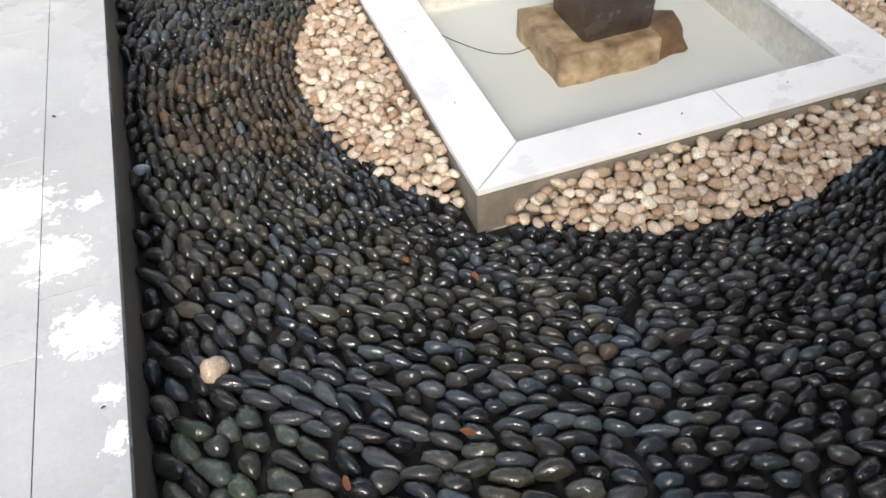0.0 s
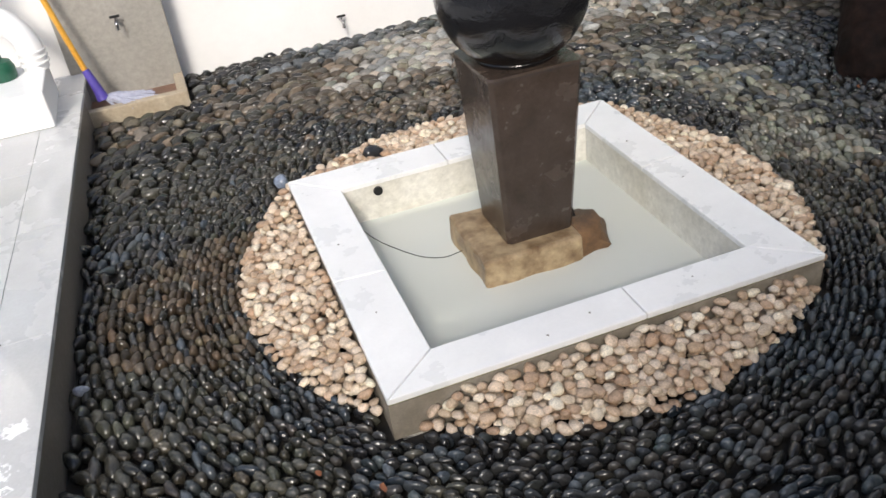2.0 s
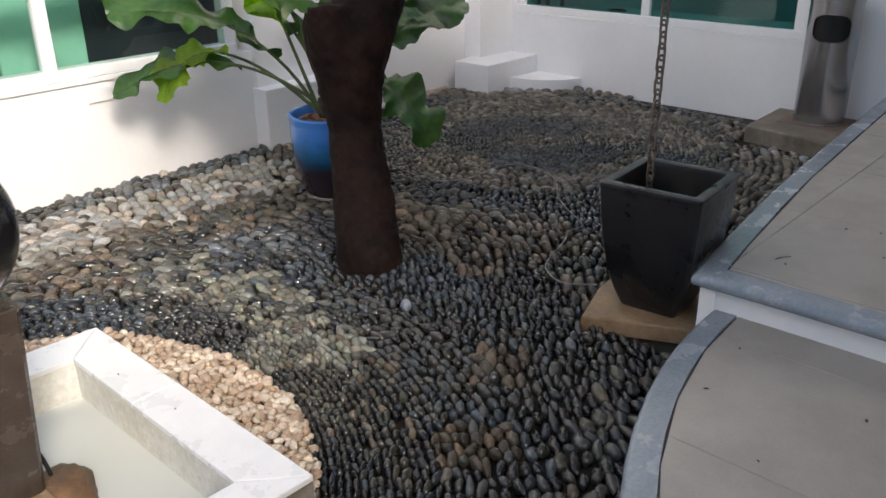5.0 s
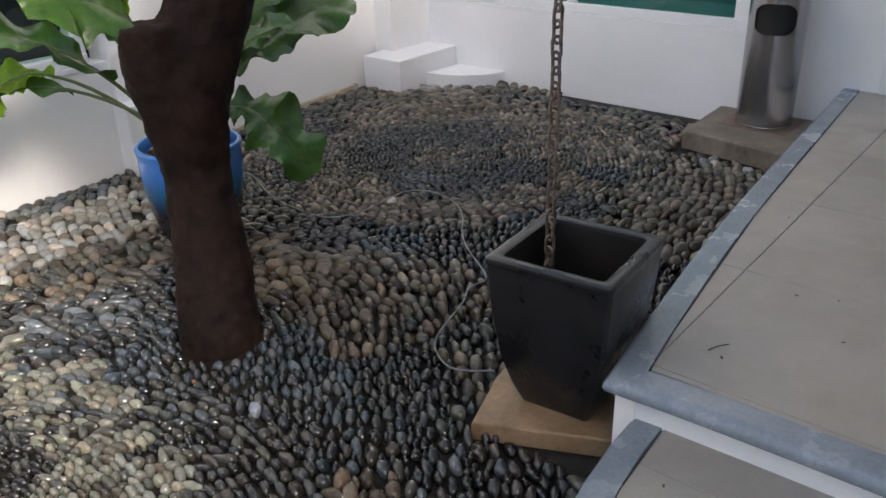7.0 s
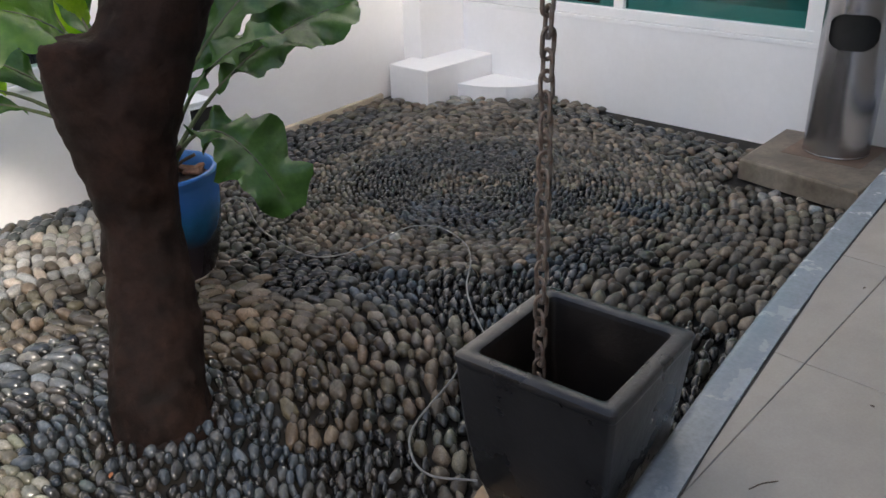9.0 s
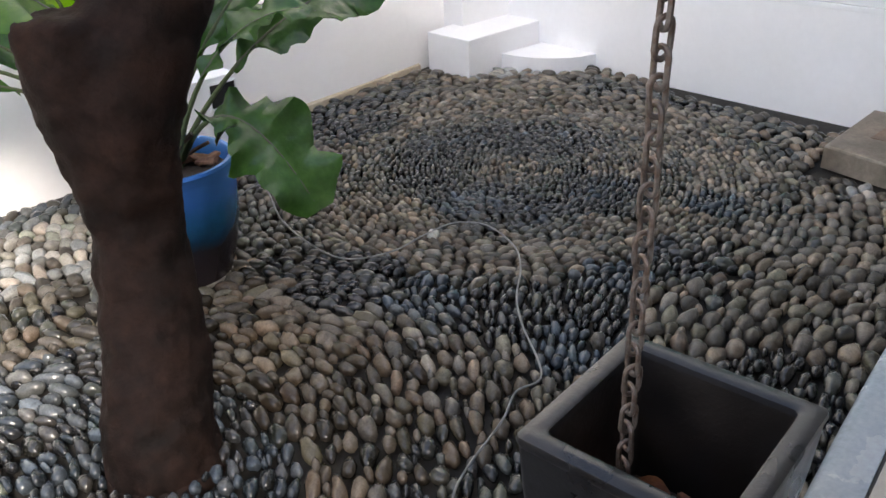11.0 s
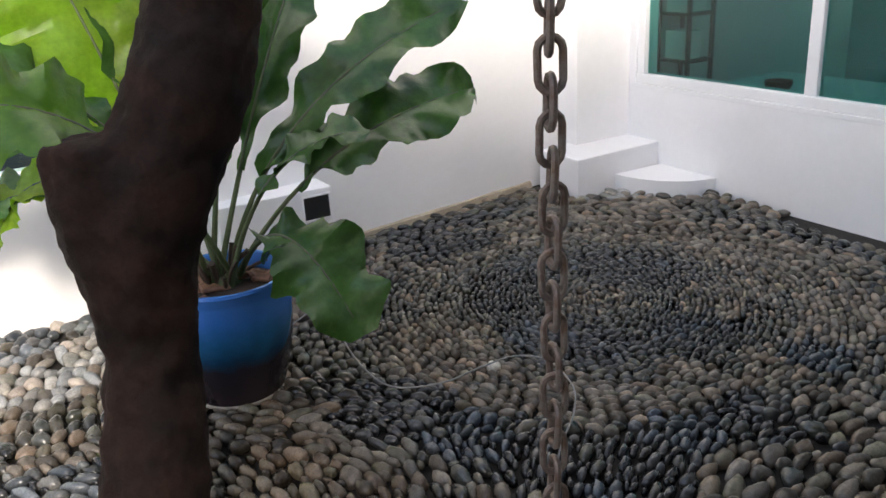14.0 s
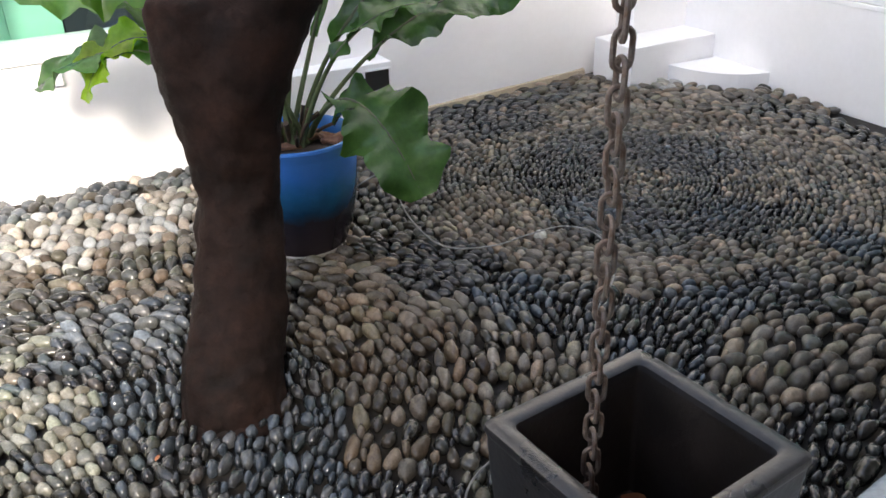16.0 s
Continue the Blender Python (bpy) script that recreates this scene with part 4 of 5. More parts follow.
rd = random.Random(15)
M_DEAD = plain("orange_brown_dead_leaf", (0.12, 0.035, 0.012), (0.36, 0.12, 0.04), 14.0, (0.4, 0.7), 0, 0.4, 80.0)
for k in range(9):
    bm = bmesh.new()
    ln, wd = (0.050, 0.030) if k == 0 else (rd.uniform(0.025, 0.05), rd.uniform(0.012, 0.022))
    rows = []
    for q in range(7):
        u = q / 6
        w = wd * math.sin(math.pi * (0.08 + 0.86 * u))
        rows.append([bm.verts.new(((u - 0.5) * 2 * ln, w * e, 0.012 * math.sin(u * 3.1) + 0.008 * abs(e))) for e in (-1, -0.5, 0, 0.5, 1)])
    for a, b in zip(rows, rows[1:]):
        for q in range(4):
            bm.faces.new((a[q], b[q], b[q + 1], a[q + 1]))
    dead = tagged(part("dead_leaf", bm, M_DEAD, None, "", True), "curled orange-brown dead leaf in the planter", "leaf", "dead leaves in the planter")
    dead.matrix_world = Matrix.Translation((PLC[0] + (0.060 if k == 0 else rd.uniform(-0.07, 0.07)), PLC[1] + (0.062 if k == 0 else rd.uniform(-0.07, 0.07)), 0.282 if k == 0 else 0.279)) @ Euler((rd.uniform(-0.3, 0.3), rd.uniform(-0.3, 0.3), rd.uniform(0, 6.28))).to_matrix().to_4x4()
chain = tagged(empty("rain_chain", Matrix.Translation((2.690, -0.028, 0.0))), "rusty steel rain chain hanging into the planter", "chain")


def link_bm(length, width, wire):
    pts = []
    hl, hw = (length - width) / 2, width / 2
    for k in range(7):
        a = math.pi * k / 6
        pts.append((hw * math.cos(a), 0, hl + hw * math.sin(a)))
    for k in range(7):
        a = math.pi + math.pi * k / 6
        pts.append((hw * math.cos(a), 0, -hl + hw * math.sin(a)))
    return tube(pts, wire, 7, closed=True)


link_me = mesh_of("link", link_bm(0.055, 0.0255, 0.0044), M_CHAIN, True)
rl = random.Random(2)
z, k = 0.36, 0
while z < 2.84:
    li = new("link", link_me)
    li.parent = chain
    li.matrix_local = Matrix.Translation((rl.uniform(-0.0012, 0.0012), rl.uniform(-0.0012, 0.0012), z)) @ Matrix.Rotation(radians(68 + (k % 2) * 90 + rl.uniform(-12, 12)), 4, 'Z') @ Matrix.Rotation(rl.uniform(-0.06, 0.06), 4, 'X')
    z += 0.0378
    k += 1

# ---- ash bin on its slab ----
tagged(part("concrete_slab", prism([(5.24, 0.73), (5.14, 0.14), (5.83, 0.10), (5.83, 0.76)], -0.02, 0.085, 0.012), M_TPAD), "grey-brown concrete slab under the bin", "slab")
ash = tagged(empty("ash_bin", Matrix.Translation((5.625, 0.425, 0.085))), "brushed steel cylindrical ash bin", "litter bin")
structure(part("rust_stain", prism([(5.44, 0.24), (5.80, 0.24), (5.80, 0.62), (5.44, 0.62)], 0.080, 0.0866), plain("rust_stained_concrete", (0.10, 0.055, 0.035), (0.22, 0.15, 0.11), 9.0, (0.5, 0.8), 0, 0.3, 60.0)), "rust-stained square on the concrete slab", "stain")
R = 0.152
bm = bmesh.new()
NS = 192
zs = [0.012, 0.02, 0.30] + [0.50 + 0.005 * k for k in range(39)] + [0.74]
ang0 = math.atan2(-1.0, -4.4)
grid = [[bm.verts.new((R * math.cos(2 * math.pi * i / NS), R * math.sin(2 * math.pi * i / NS), z)) for i in range(NS)] for z in zs]
for a, b, z0, z1 in zip(grid, grid[1:], zs, zs[1:]):
    for i in range(NS):
        mid = 2 * math.pi * (i + 0.5) / NS - ang0
        mid = (mid + math.pi) % (2 * math.pi) - math.pi
        e = abs(mid * R / 0.116) ** 2.8 + abs(((z0 + z1) / 2 - 0.595) / 0.082) ** 2.8
        if e > 1:
            j = (i + 1) % NS
            bm.faces.new((a[i], a[j], b[j], b[i]))
shell = part("body", bm, M_STEEL, ash, "brushed steel shell with a drop opening", True)
part("liner", lathe([(0.0, 0.44), (0.140, 0.44), (0.140, 0.72), (0.0, 0.72)], 32), M_BLACK, shell, "black inner liner", True)
part("base", lathe([(0, 0), (0.148, 0), (0.153, 0.004), (0.153, 0.010), (0.150, 0.016)], 48), M_STEEL, ash, "", True)
part("top", lathe([(R, 0.74), (0.157, 0.742), (0.157, 0.765), (0.150, 0.77), (0.13, 0.745), (0.0, 0.735)], 48), M_STEEL, ash, "shallow steel ash tray", True)

# ---- small fittings on the window wall ----
sw = tagged(part("cover_plate", box_bm(2.07, 2.21, -0.012, 0.0, 0.452, 0.528, bev=0.003), M_FRAME), "white blank cover plate on the wall", "cover plate")
sw.matrix_world = Matrix.Translation((0, 2.947, 0))


def tap(name, x, y, z, label):
    t = tagged(empty(name, Matrix.Translation((x, y, z))), label, "tap")
    feed = part("pipe", tube([(0, 0.0, 0), (0, -0.05, 0)], 0.008, 10), M_STEEL, t, "", True)
    part("spout", tube(smooth_path([(0, -0.045, 0.002), (0, -0.075, 0.0), (0, -0.082, -0.03)], 5), 0.0075, 10), M_STEEL, feed, "", True)
    stem = part("stem", tube([(0, -0.05, 0), (0, -0.05, 0.024)], 0.005, 8), M_STEEL, t, "", True)
    part("handle", tube([(-0.022, -0.05, 0.024), (0.022, -0.05, 0.024)], 0.006, 8), M_BLACK, stem, "dark turning handle", True)
    return t


tap("garden_tap", 0.605, 2.888, 0.085, "small metal tap on the white wall")

# ---- walled nook with the mop ----
M_BEIGE = plain("grey_beige_render", (0.28, 0.268, 0.24), (0.35, 0.335, 0.305), 3.0, (0.5, 0.7), 0, 0.1, 40.0)
structure(part("nook_panel", box_bm(-0.72, -0.235, 2.70, 2.83, -0.03, 1.1, bev=0.004), M_BEIGE), "grey-beige rendered wall panel", "wall panel")
tap("garden_tap", -0.45, 2.70, 0.36, "small steel tap on the beige panel")
bm = bmesh.new()
add_box(bm, -0.70, -0.235, 2.425, 2.47, -0.02, 0.055, 0.005)
add_box(bm, -0.28, -0.235, 2.47, 2.70, -0.02, 0.055, 0.005)
structure(part("drain_curb", bm, M_CEMENT), "low cement curb round a drain", "curb")
structure(part("drain_floor", box_bm(-0.70, -0.28, 2.47, 2.70, -0.02, 0.008), plain("rusty_wet_floor", (0.12, 0.06, 0.04), (0.26, 0.15, 0.10), 8.0, (0.3, 0.6), 0, 0.3)), "rust-brown wet drain floor", "drain")
mop = tagged(empty("mop", Matrix.Translation((-0.58, 2.56, 0.02))), "wet mop with a grey-blue head and yellow handle", "mop")
stick = part("handle", tube([(-0.05, -0.02, 0.16), (-0.24, 0.12, 1.05)], 0.0125, 12), plain("yellow_plastic", (0.62, 0.30, 0.03), (0.72, 0.38, 0.05), 5.0, (0.3, 0.5)), mop, "yellow plastic handle", True)
part("socket", tube([(-0.02, -0.045, 0.05), (-0.03, -0.035, 0.10), (-0.055, -0.018, 0.19)], [0.028, 0.022, 0.017], 12), plain("purple_plastic", (0.07, 0.05, 0.30), (0.11, 0.08, 0.42), 5.0, (0.3, 0.5)), stick, "purple plastic socket", True)
rm = random.Random(6)
bm = bmesh.new()
for k in range(60):
    a = rm.uniform(-1.1, 1.1)
    ln = rm.uniform(0.12, 0.24)
    pts = [(-0.02, -0.04, 0.055)]
    for q in (0.35, 0.7, 1.0):
        pts.append((-0.02 + ln * q * math.cos(a) + rm.uniform(-0.01, 0.01), -0.04 + 0.5 * ln * q * math.sin(a), 0.06 - 0.05 * q + rm.uniform(0, 0.02)))
    tube(smooth_path(pts, 3), 0.006, 5, bm=bm)
part("mop_head", bm, plain("grey_blue_mop_yarn", (0.30, 0.32, 0.42), (0.46, 0.48, 0.58), 20.0, (0.7, 0.95)), mop, "grey-blue yarn strands", True)
box = tagged(part("white_box", box_bm(-0.98, -0.765, 2.09, 2.50, 0.15, 0.30, bev=0.006), M_FRAME), "white rendered box on the walkway", "box")
pipe = tagged(empty("drain_pipe", Matrix.Translation((-0.80, 2.42, 0.30))), "white plastic downpipe with a ribbed joint", "pipe")
part("pipe", tube(smooth_path([(0.0, 0.0, 0.0), (0.0, 0.0, 0.10), (-0.05, 0.03, 0.19), (-0.16, 0.10, 0.26), (-0.2, 0.12, 0.40), (-0.2, 0.12, 2.0)], 6), 0.052, 20), M_FRAME, pipe, "", True)
for zz in (0.02, 0.045, 0.07):
    part("joint_ring", lathe([(0.053, zz), (0.060, zz + 0.002), (0.060, zz + 0.010), (0.053, zz + 0.012)], 28), M_FRAME, pipe, "", True)
tagged(part("green_bottle", lathe([(0, 0), (0.05, 0), (0.056, 0.012), (0.056, 0.05), (0.045, 0.075), (0.02, 0.085), (0.02, 0.10), (0, 0.10)], 24, -0.925, 2.36), plain("green_plastic", (0.01, 0.07, 0.04), (0.02, 0.12, 0.07), 5.0, (0.25, 0.4)), smooth=True), "round dark green bottle on the white box", "bottle").location.z = 0.30

# ---- rooms behind the windows ----
structure(part("room_floor", box_bm(-4.0, 3.6, 3.05, 7.1, -0.021, 0.02), M_ROOM_D), "dark floor of the room behind the window", "floor")
structure(part("room_back", box_bm(-4.0, 3.6, 7.0, 7.15, 0.02, 3.0), M_ROOM_T), "tan painted room wall", "wall")
structure(part("room_side", box_bm(3.60, 3.75, 3.12, 7.0, 0.02, 3.0), M_NAVY), "dark room partition", "wall")
structure(part("room_side_west", box_bm(-4.15, -4.0, 3.0, 7.0, 0.02, 3.0), M_ROOM_T), "tan side wall of the room", "wall")
# Unseen ceiling stops short of the back wall so sky light brightens the room.
structure(part("room_ceiling", box_bm(-4.0, 3.6, 3.05, 4.2, 2.6, 2.7), M_CEIL), "unseen part ceiling, left open at the back for light", "ceiling")
for x0, x1, y in ((1.705, 1.83, 3.43), (1.83, 2.06, 3.38), (2.06, 2.285, 3.33)):
    tagged(part("glass_panel", box_bm(x0, x1, y, y + 0.03, 0.02, 2.3, bev=0.004), M_ROOM_G), "pale green standing panel behind the window", "panel")
tagged(part("dark_screen", box_bm(2.29, 3.3, 3.36, 3.40, 0.02, 2.4, bev=0.004), M_NAVY), "dark navy screen behind the window", "screen")
chair = tagged(empty("lounge_chair", Matrix.Translation((0.95, 4.35, 0.02))), "dark round-backed lounge chair with chrome legs", "chair")
bm = bmesh.new()
bmesh.ops.create_uvsphere(bm, u_segments=36, v_segments=20, radius=0.62)
for v in bm.verts:
    v.co = Vector((v.co.x, v.co.y * 0.28 + 0.22 * (v.co.x ** 2), v.co.z * 0.95 + 0.86))
part("backrest", bm, M_NAVY, chair, "dark round upholstered back", True)
for sx in (-0.30, 0.32):
    part("leg", tube(smooth_path([(sx - 0.34, -0.35, 0.0), (sx - 0.08, -0.33, 0.62), (sx, -0.32, 0.70), (sx + 0.08, -0.33, 0.62), (sx + 0.36, -0.35, 0.0)], 5), 0.011, 8), M_CHROME, chair, "bent chrome tube leg", True)
structure(part("room_floor_east", box_bm(6.02, 9.0, -0.5, 3.6, -0.021, 0.02), M_ROOM_W), "grey floor of the room behind the green window", "floor")
structure(part("room_back_east", box_bm(8.6, 8.75, -0.5, 3.6, 0.02, 2.6), M_ROOM_W), "grey wall of the room behind the green window", "wall")
structure(part("room_side_east", box_bm(6.02, 8.6, 3.45, 3.6, 0.02, 2.6), M_ROOM_W), "grey side wall of the room", "wall")
structure(part("room_side_east_south", box_bm(6.02, 8.6, -0.6, -0.5, 0.02, 2.6), M_ROOM_W), "grey side wall of the room", "wall")
# Unseen here too; the gap at the back is made to admit sky.
structure(part("room_ceiling_east", box_bm(6.02, 7.9, -0.6, 3.6, 2.6, 2.7), M_CEIL), "unseen part ceiling behind the green window, open at the back", "ceiling")

counter = tagged(empty("counter", Matrix.Translation((6.5, 1.8, 0.02))), "grey counter under the green window", "counter")
part("top", box_bm(-0.32, 0.45, -1.05, 1.05, 0.44, 0.47, bev=0.004), M_FRAME, counter)
part("front", box_bm(-0.28, -0.24, -1.0, 1.0, 0.0, 0.44), M_ROOM_W, counter)
tagged(part("red_bowl", lathe([(0, 0), (0.05, 0), (0.075, 0.03), (0.08, 0.06), (0.072, 0.06), (0.05, 0.02), (0, 0.015)], 24, 6.36, 2.42), plain("red_plastic", (0.5, 0.03, 0.02), (0.6, 0.05, 0.03), 5.0, (0.3, 0.5)), smooth=True), "small red bowl on the counter", "bowl").location.z = 0.49
rack = tagged(empty("shelf_rack", Matrix.Translation((6.62, 3.28, 0.02))), "dark metal shelf rack with pale boxes", "shelf")
for zz in (0.25, 0.55, 0.85, 1.15, 1.45):
    part("shelf", box_bm(-0.22, 0.02, -0.13, 0.15, zz, zz + 0.02), M_ROOM_D, rack)
for px in (-0.21, 0.01):
    for py in (-0.12, 0.14):
        part("post", box_bm(px - 0.012, px + 0.012, py - 0.012, py + 0.012, 0.0, 1.6), M_ROOM_D, rack)
for k, zz in enumerate((0.27, 0.57, 0.87, 1.17)):
    tagged(part("carton", box_bm(6.43, 6.61 - 0.03 * (k % 2), 3.20, 3.38, zz + 0.02, zz + 0.18 + 0.02 * (k % 3), bev=0.004), M_FRAME), "pale carton on the metal rack", "carton", "cartons on the rack")
pp = tagged(empty("wall_pipe", Matrix.Translation((8.50, 2.2, 0.9))), "white bent pipe on the room wall", "pipe")
part("pipe", tube(smooth_path([(0, 0.3, 1.2), (0, 0.3, 0.3), (0, 0.28, 0.05), (0, 0.1, 0.0), (0, -0.3, 0.0)], 6), 0.05, 12), M_FRAME, pp, "", True)
tagged(part("wall_panel", box_bm(8.55, 8.598, 0.6, 3.0, 0.5, 1.15, bev=0.01), M_FRAME), "pale panel on the room wall", "panel")

# ---- thin cable lying on the stones ----
M_WIRE = plain("grey_cable_sheath", (0.10, 0.10, 0.10), (0.17, 0.17, 0.165), 20.0, (0.4, 0.6))
tagged(part("garden_cable", tube(smooth_path([(3.02, 2.10, 0.03), (3.391, 2.277, 0.047), (3.267, 1.916, 0.047), (3.224, 1.641, 0.047), (3.252, 1.483, 0.047), (3.396, 1.416, 0.047), (3.549, 1.426, 0.047), (3.695, 1.417, 0.047), (3.761, 1.314, 0.047), (3.712, 1.135, 0.047), (3.607, 1.009, 0.047), (3.460, 0.895, 0.047), (3.351, 0.774, 0.047), (3.205, 0.576, 0.047), (3.10, 0.575, 0.047), (2.988, 0.522, 0.047), (2.764, 0.449, 0.047), (2.674, 0.372, 0.047), (2.644, 0.275, 0.047), (2.707, 0.168, 0.05)], 8), 0.0030, 7), M_WIRE, smooth=True), "thin grey cable lying over the stones", "cable")

M_TWIG = plain("dry_brown_twig", (0.05, 0.03, 0.018), (0.12, 0.08, 0.05), 30.0, (0.6, 0.9), 0, 0.3, 90.0)
tagged(part("twig", tube(smooth_path([(2.853, -0.438, 0.2875), (2.885, -0.450, 0.2880), (2.914, -0.470, 0.2875)], 4), 0.0013, 6), M_TWIG, smooth=True), "small dry twig on the platform tiles", "twig")
for k, (x, y, zz) in enumerate([(3.87, -0.30, ZU), (3.34, -0.63, ZU), (3.11, -0.71, ZU), (2.84, -0.48, ZU), (3.30, -0.52, ZU), (2.45, -0.52, ZL), (2.17, -0.55, ZL), (1.95, -0.80, ZL), (2.31, -0.94, ZL),
                           (-0.07, -0.14, 0.018), (-0.22, -0.49, 0.018), (-0.45, -0.51, 0.018), (-0.19, -0.04, 0.018), (2.101, 0.891, 0.036),
                           (0.55, 0.09, 0.10), (0.42, 0.06, 0.10), (0.07, 0.35, 0.10), (0.06, 0.72, 0.10), (0.85, 0.10, 0.10), (1.12, 0.55, 0.10), (1.10, 0.85, 0.10), (0.30, 1.12, 0.10),
                           (-0.80, -0.30, 0.151), (-0.86, 0.62, 0.151), (-0.98, -0.10, 0.151), (-1.02, 0.95, 0.151)]):
    bm = bmesh.new()
    ln = rd.uniform(0.002, 0.004) if zz == 0.10 else rd.uniform(0.004, 0.008) if zz > 0.05 else rd.uniform(0.010, 0.017)
    ring_a = [bm.verts.new((ln * math.cos(a) * rd.uniform(0.8, 1.2), ln * 0.5 * math.sin(a) * rd.uniform(0.7, 1.2), 0.0012 + 0.002 * abs(math.sin(a)))) for a in [math.pi * q / 4 for q in range(8)]]
    ring_b = [bm.verts.new((v.co.x, v.co.y, v.co.z - 0.001)) for v in ring_a]
    bm.faces.new(ring_a)
    bm.faces.new(ring_b[::-1])
    for q in range(8):
        bm.faces.new((ring_a[q], ring_b[q], ring_b[(q + 1) % 8], ring_a[(q + 1) % 8]))
    sc = tagged(part("leaf_scrap", bm, M_TWIG if zz > 0.05 else M_DEAD), "tiny dry leaf scrap on the floor", "leaf", "leaf scraps on the floor")
    sc.matrix_world = Matrix.Translation((x, y, zz + 0.0005)) @ Matrix.Rotation(rd.uniform(0, 6.28), 4, 'Z')

# ---- pebbles: rings of long stones set close, round the pool and a spiral ----
POOL_C, SPIRAL_C = (0.615, 0.672), (4.33, 1.68)
CREAM_R = 0.862


def inside(x, y):
    """Whether a stone may lie here."""
    if x < edge_x(y) + 0.012 or (y > 2.80 + 0.040 * x if x < 3.2 else y > 2.92 + 0.125 * (x - 3.2)) or x > (5.66 if y < 1.9 else 5.80) or y < -1.9:
        return False
    if (x - POOL_C[0]) ** 2 + (y - POOL_C[1]) ** 2 < (CREAM_R - 0.025) ** 2:
        return False
    if -0.02 < x < 1.22 and -0.02 < y < 1.22:
        return False
    if -0.71 < x < -0.21 and y > 2.40:
        return False
    if x > 2.55 and y < -0.26 + 0.105 * (x - 2.6):
        return False
    if (x - LC.x) ** 2 + (y - LC.y) ** 2 < (LR + 0.0) ** 2:
        return False
    if x > 5.16 and y > 2.80:
        return False
    if 5.12 < x and 0.10 < y < 0.77:
        return False
    if x > 5.5 and y > 2.40 and (x - 5.84) ** 2 / 0.38 ** 2 + (y - 2.83) ** 2 / 0.46 ** 2 < 1:
        return False
    if (x - 2.32) ** 2 + (y - 1.065) ** 2 < 0.125 ** 2 or (x - 2.855) ** 2 + (y - 1.90) ** 2 < 0.13 ** 2:
        return False
    if 2.50 < x < 3.0 and -0.26 < y < 0.15:
        return False
    if 3.11 < x < 3.71 and y > 2.84:
        return False
    return True


def zone(x, y):
    dp = math.hypot(x - POOL_C[0], y - POOL_C[1]) / 1.72
    dq = math.hypot(x - SPIRAL_C[0], y - SPIRAL_C[1]) / 1.98
    return 0 if dp < dq else 1


# drifts of like stones: centre, reach, kind
DRIFTS = [
    (2.85, 0.98, 0.32, 5), (3.02, 0.58, 0.20, 5), (2.70, 1.38, 0.24, 5), (2.65, 0.70, 0.2, 5), (2.55, 0.40, 0.20, 0),
    (3.45, 0.92, 0.20, 0), (3.40, 0.62, 0.18, 1), (3.65, 0.72, 0.17, 0), (3.85, 0.80, 0.14, 1), (3.20, 1.42, 0.18, 0), (3.70, 1.12, 0.16, 3), (4.15, 1.08, 0.15, 3), (4.60, 0.88, 0.15, 1), (4.0, 1.12, 0.12, 2), (3.20, 0.30, 0.16, 0), (3.32, 1.15, 0.14, 1),
    (3.82, 0.47, 0.23, 3), (3.30, 0.05, 0.18, 0), (3.68, 0.12, 0.18, 0), (4.05, 0.32, 0.22, 3), (4.45, 0.42, 0.24, 3), (3.45, 0.12, 0.16, 0), (4.1, 0.75, 0.16, 0),
    (1.72, 1.62, 0.24, 7), (1.84, 1.30, 0.21, 7), (1.82, 1.02, 0.19, 7), (1.70, 0.76, 0.19, 7), (1.46, 0.50, 0.17, 2), (2.10, 1.22, 0.15, 1), (2.07, 1.68, 0.18, 6), (1.32, 1.42, 0.15, 1), (1.56, 0.98, 0.11, 0), (2.06, 0.13, 0.15, 5), (1.70, -0.10, 0.13, 5), (2.15, 0.55, 0.22, 0), (2.10, -0.12, 0.16, 0),
    (0.60, 2.00, 0.36, 3), (1.36, 1.95, 0.30, 3), (1.2, 1.65, 0.2, 1), (-0.35, 1.70, 0.45, 2), (-0.48, 0.30, 0.28, 2), (-0.30, 0.72, 0.32, 5), (-0.28, -0.05, 0.22, 2), (0.06, -0.38, 0.12, 5), (2.35, 1.95, 0.25, 3), (2.20, 1.62, 0.22, 6), (2.40, 0.75, 0.24, 1), (2.62, 0.55, 0.14, 0),
    # Charcoal at (1.0, -0.50) also stands for shadow cast by the roof.
    (0.3, -0.75, 0.3, 0), (-0.60, -0.42, 0.17, 8), (-0.50, -0.60, 0.16, 2), (1.0, -0.50, 0.40, 0), (0.02, -0.30, 0.20, 2), (0.5, -0.5, 0.25, 0), (-0.2, -0.62, 0.2, 2),
    (4.9, 0.9, 0.30, 3), (3.55, 1.75, 0.22, 3), (3.65, 2.25, 0.22, 2), (3.2, 2.0, 0.25, 2), (4.7, 1.35, 0.22, 3), (5.1, 2.2, 0.3, 3), (4.2, 2.75, 0.3, 0),
    (4.25, 1.45, 0.16, 2), (3.95, 1.55, 0.14, 1), (4.55, 1.80, 0.2, 0),
]


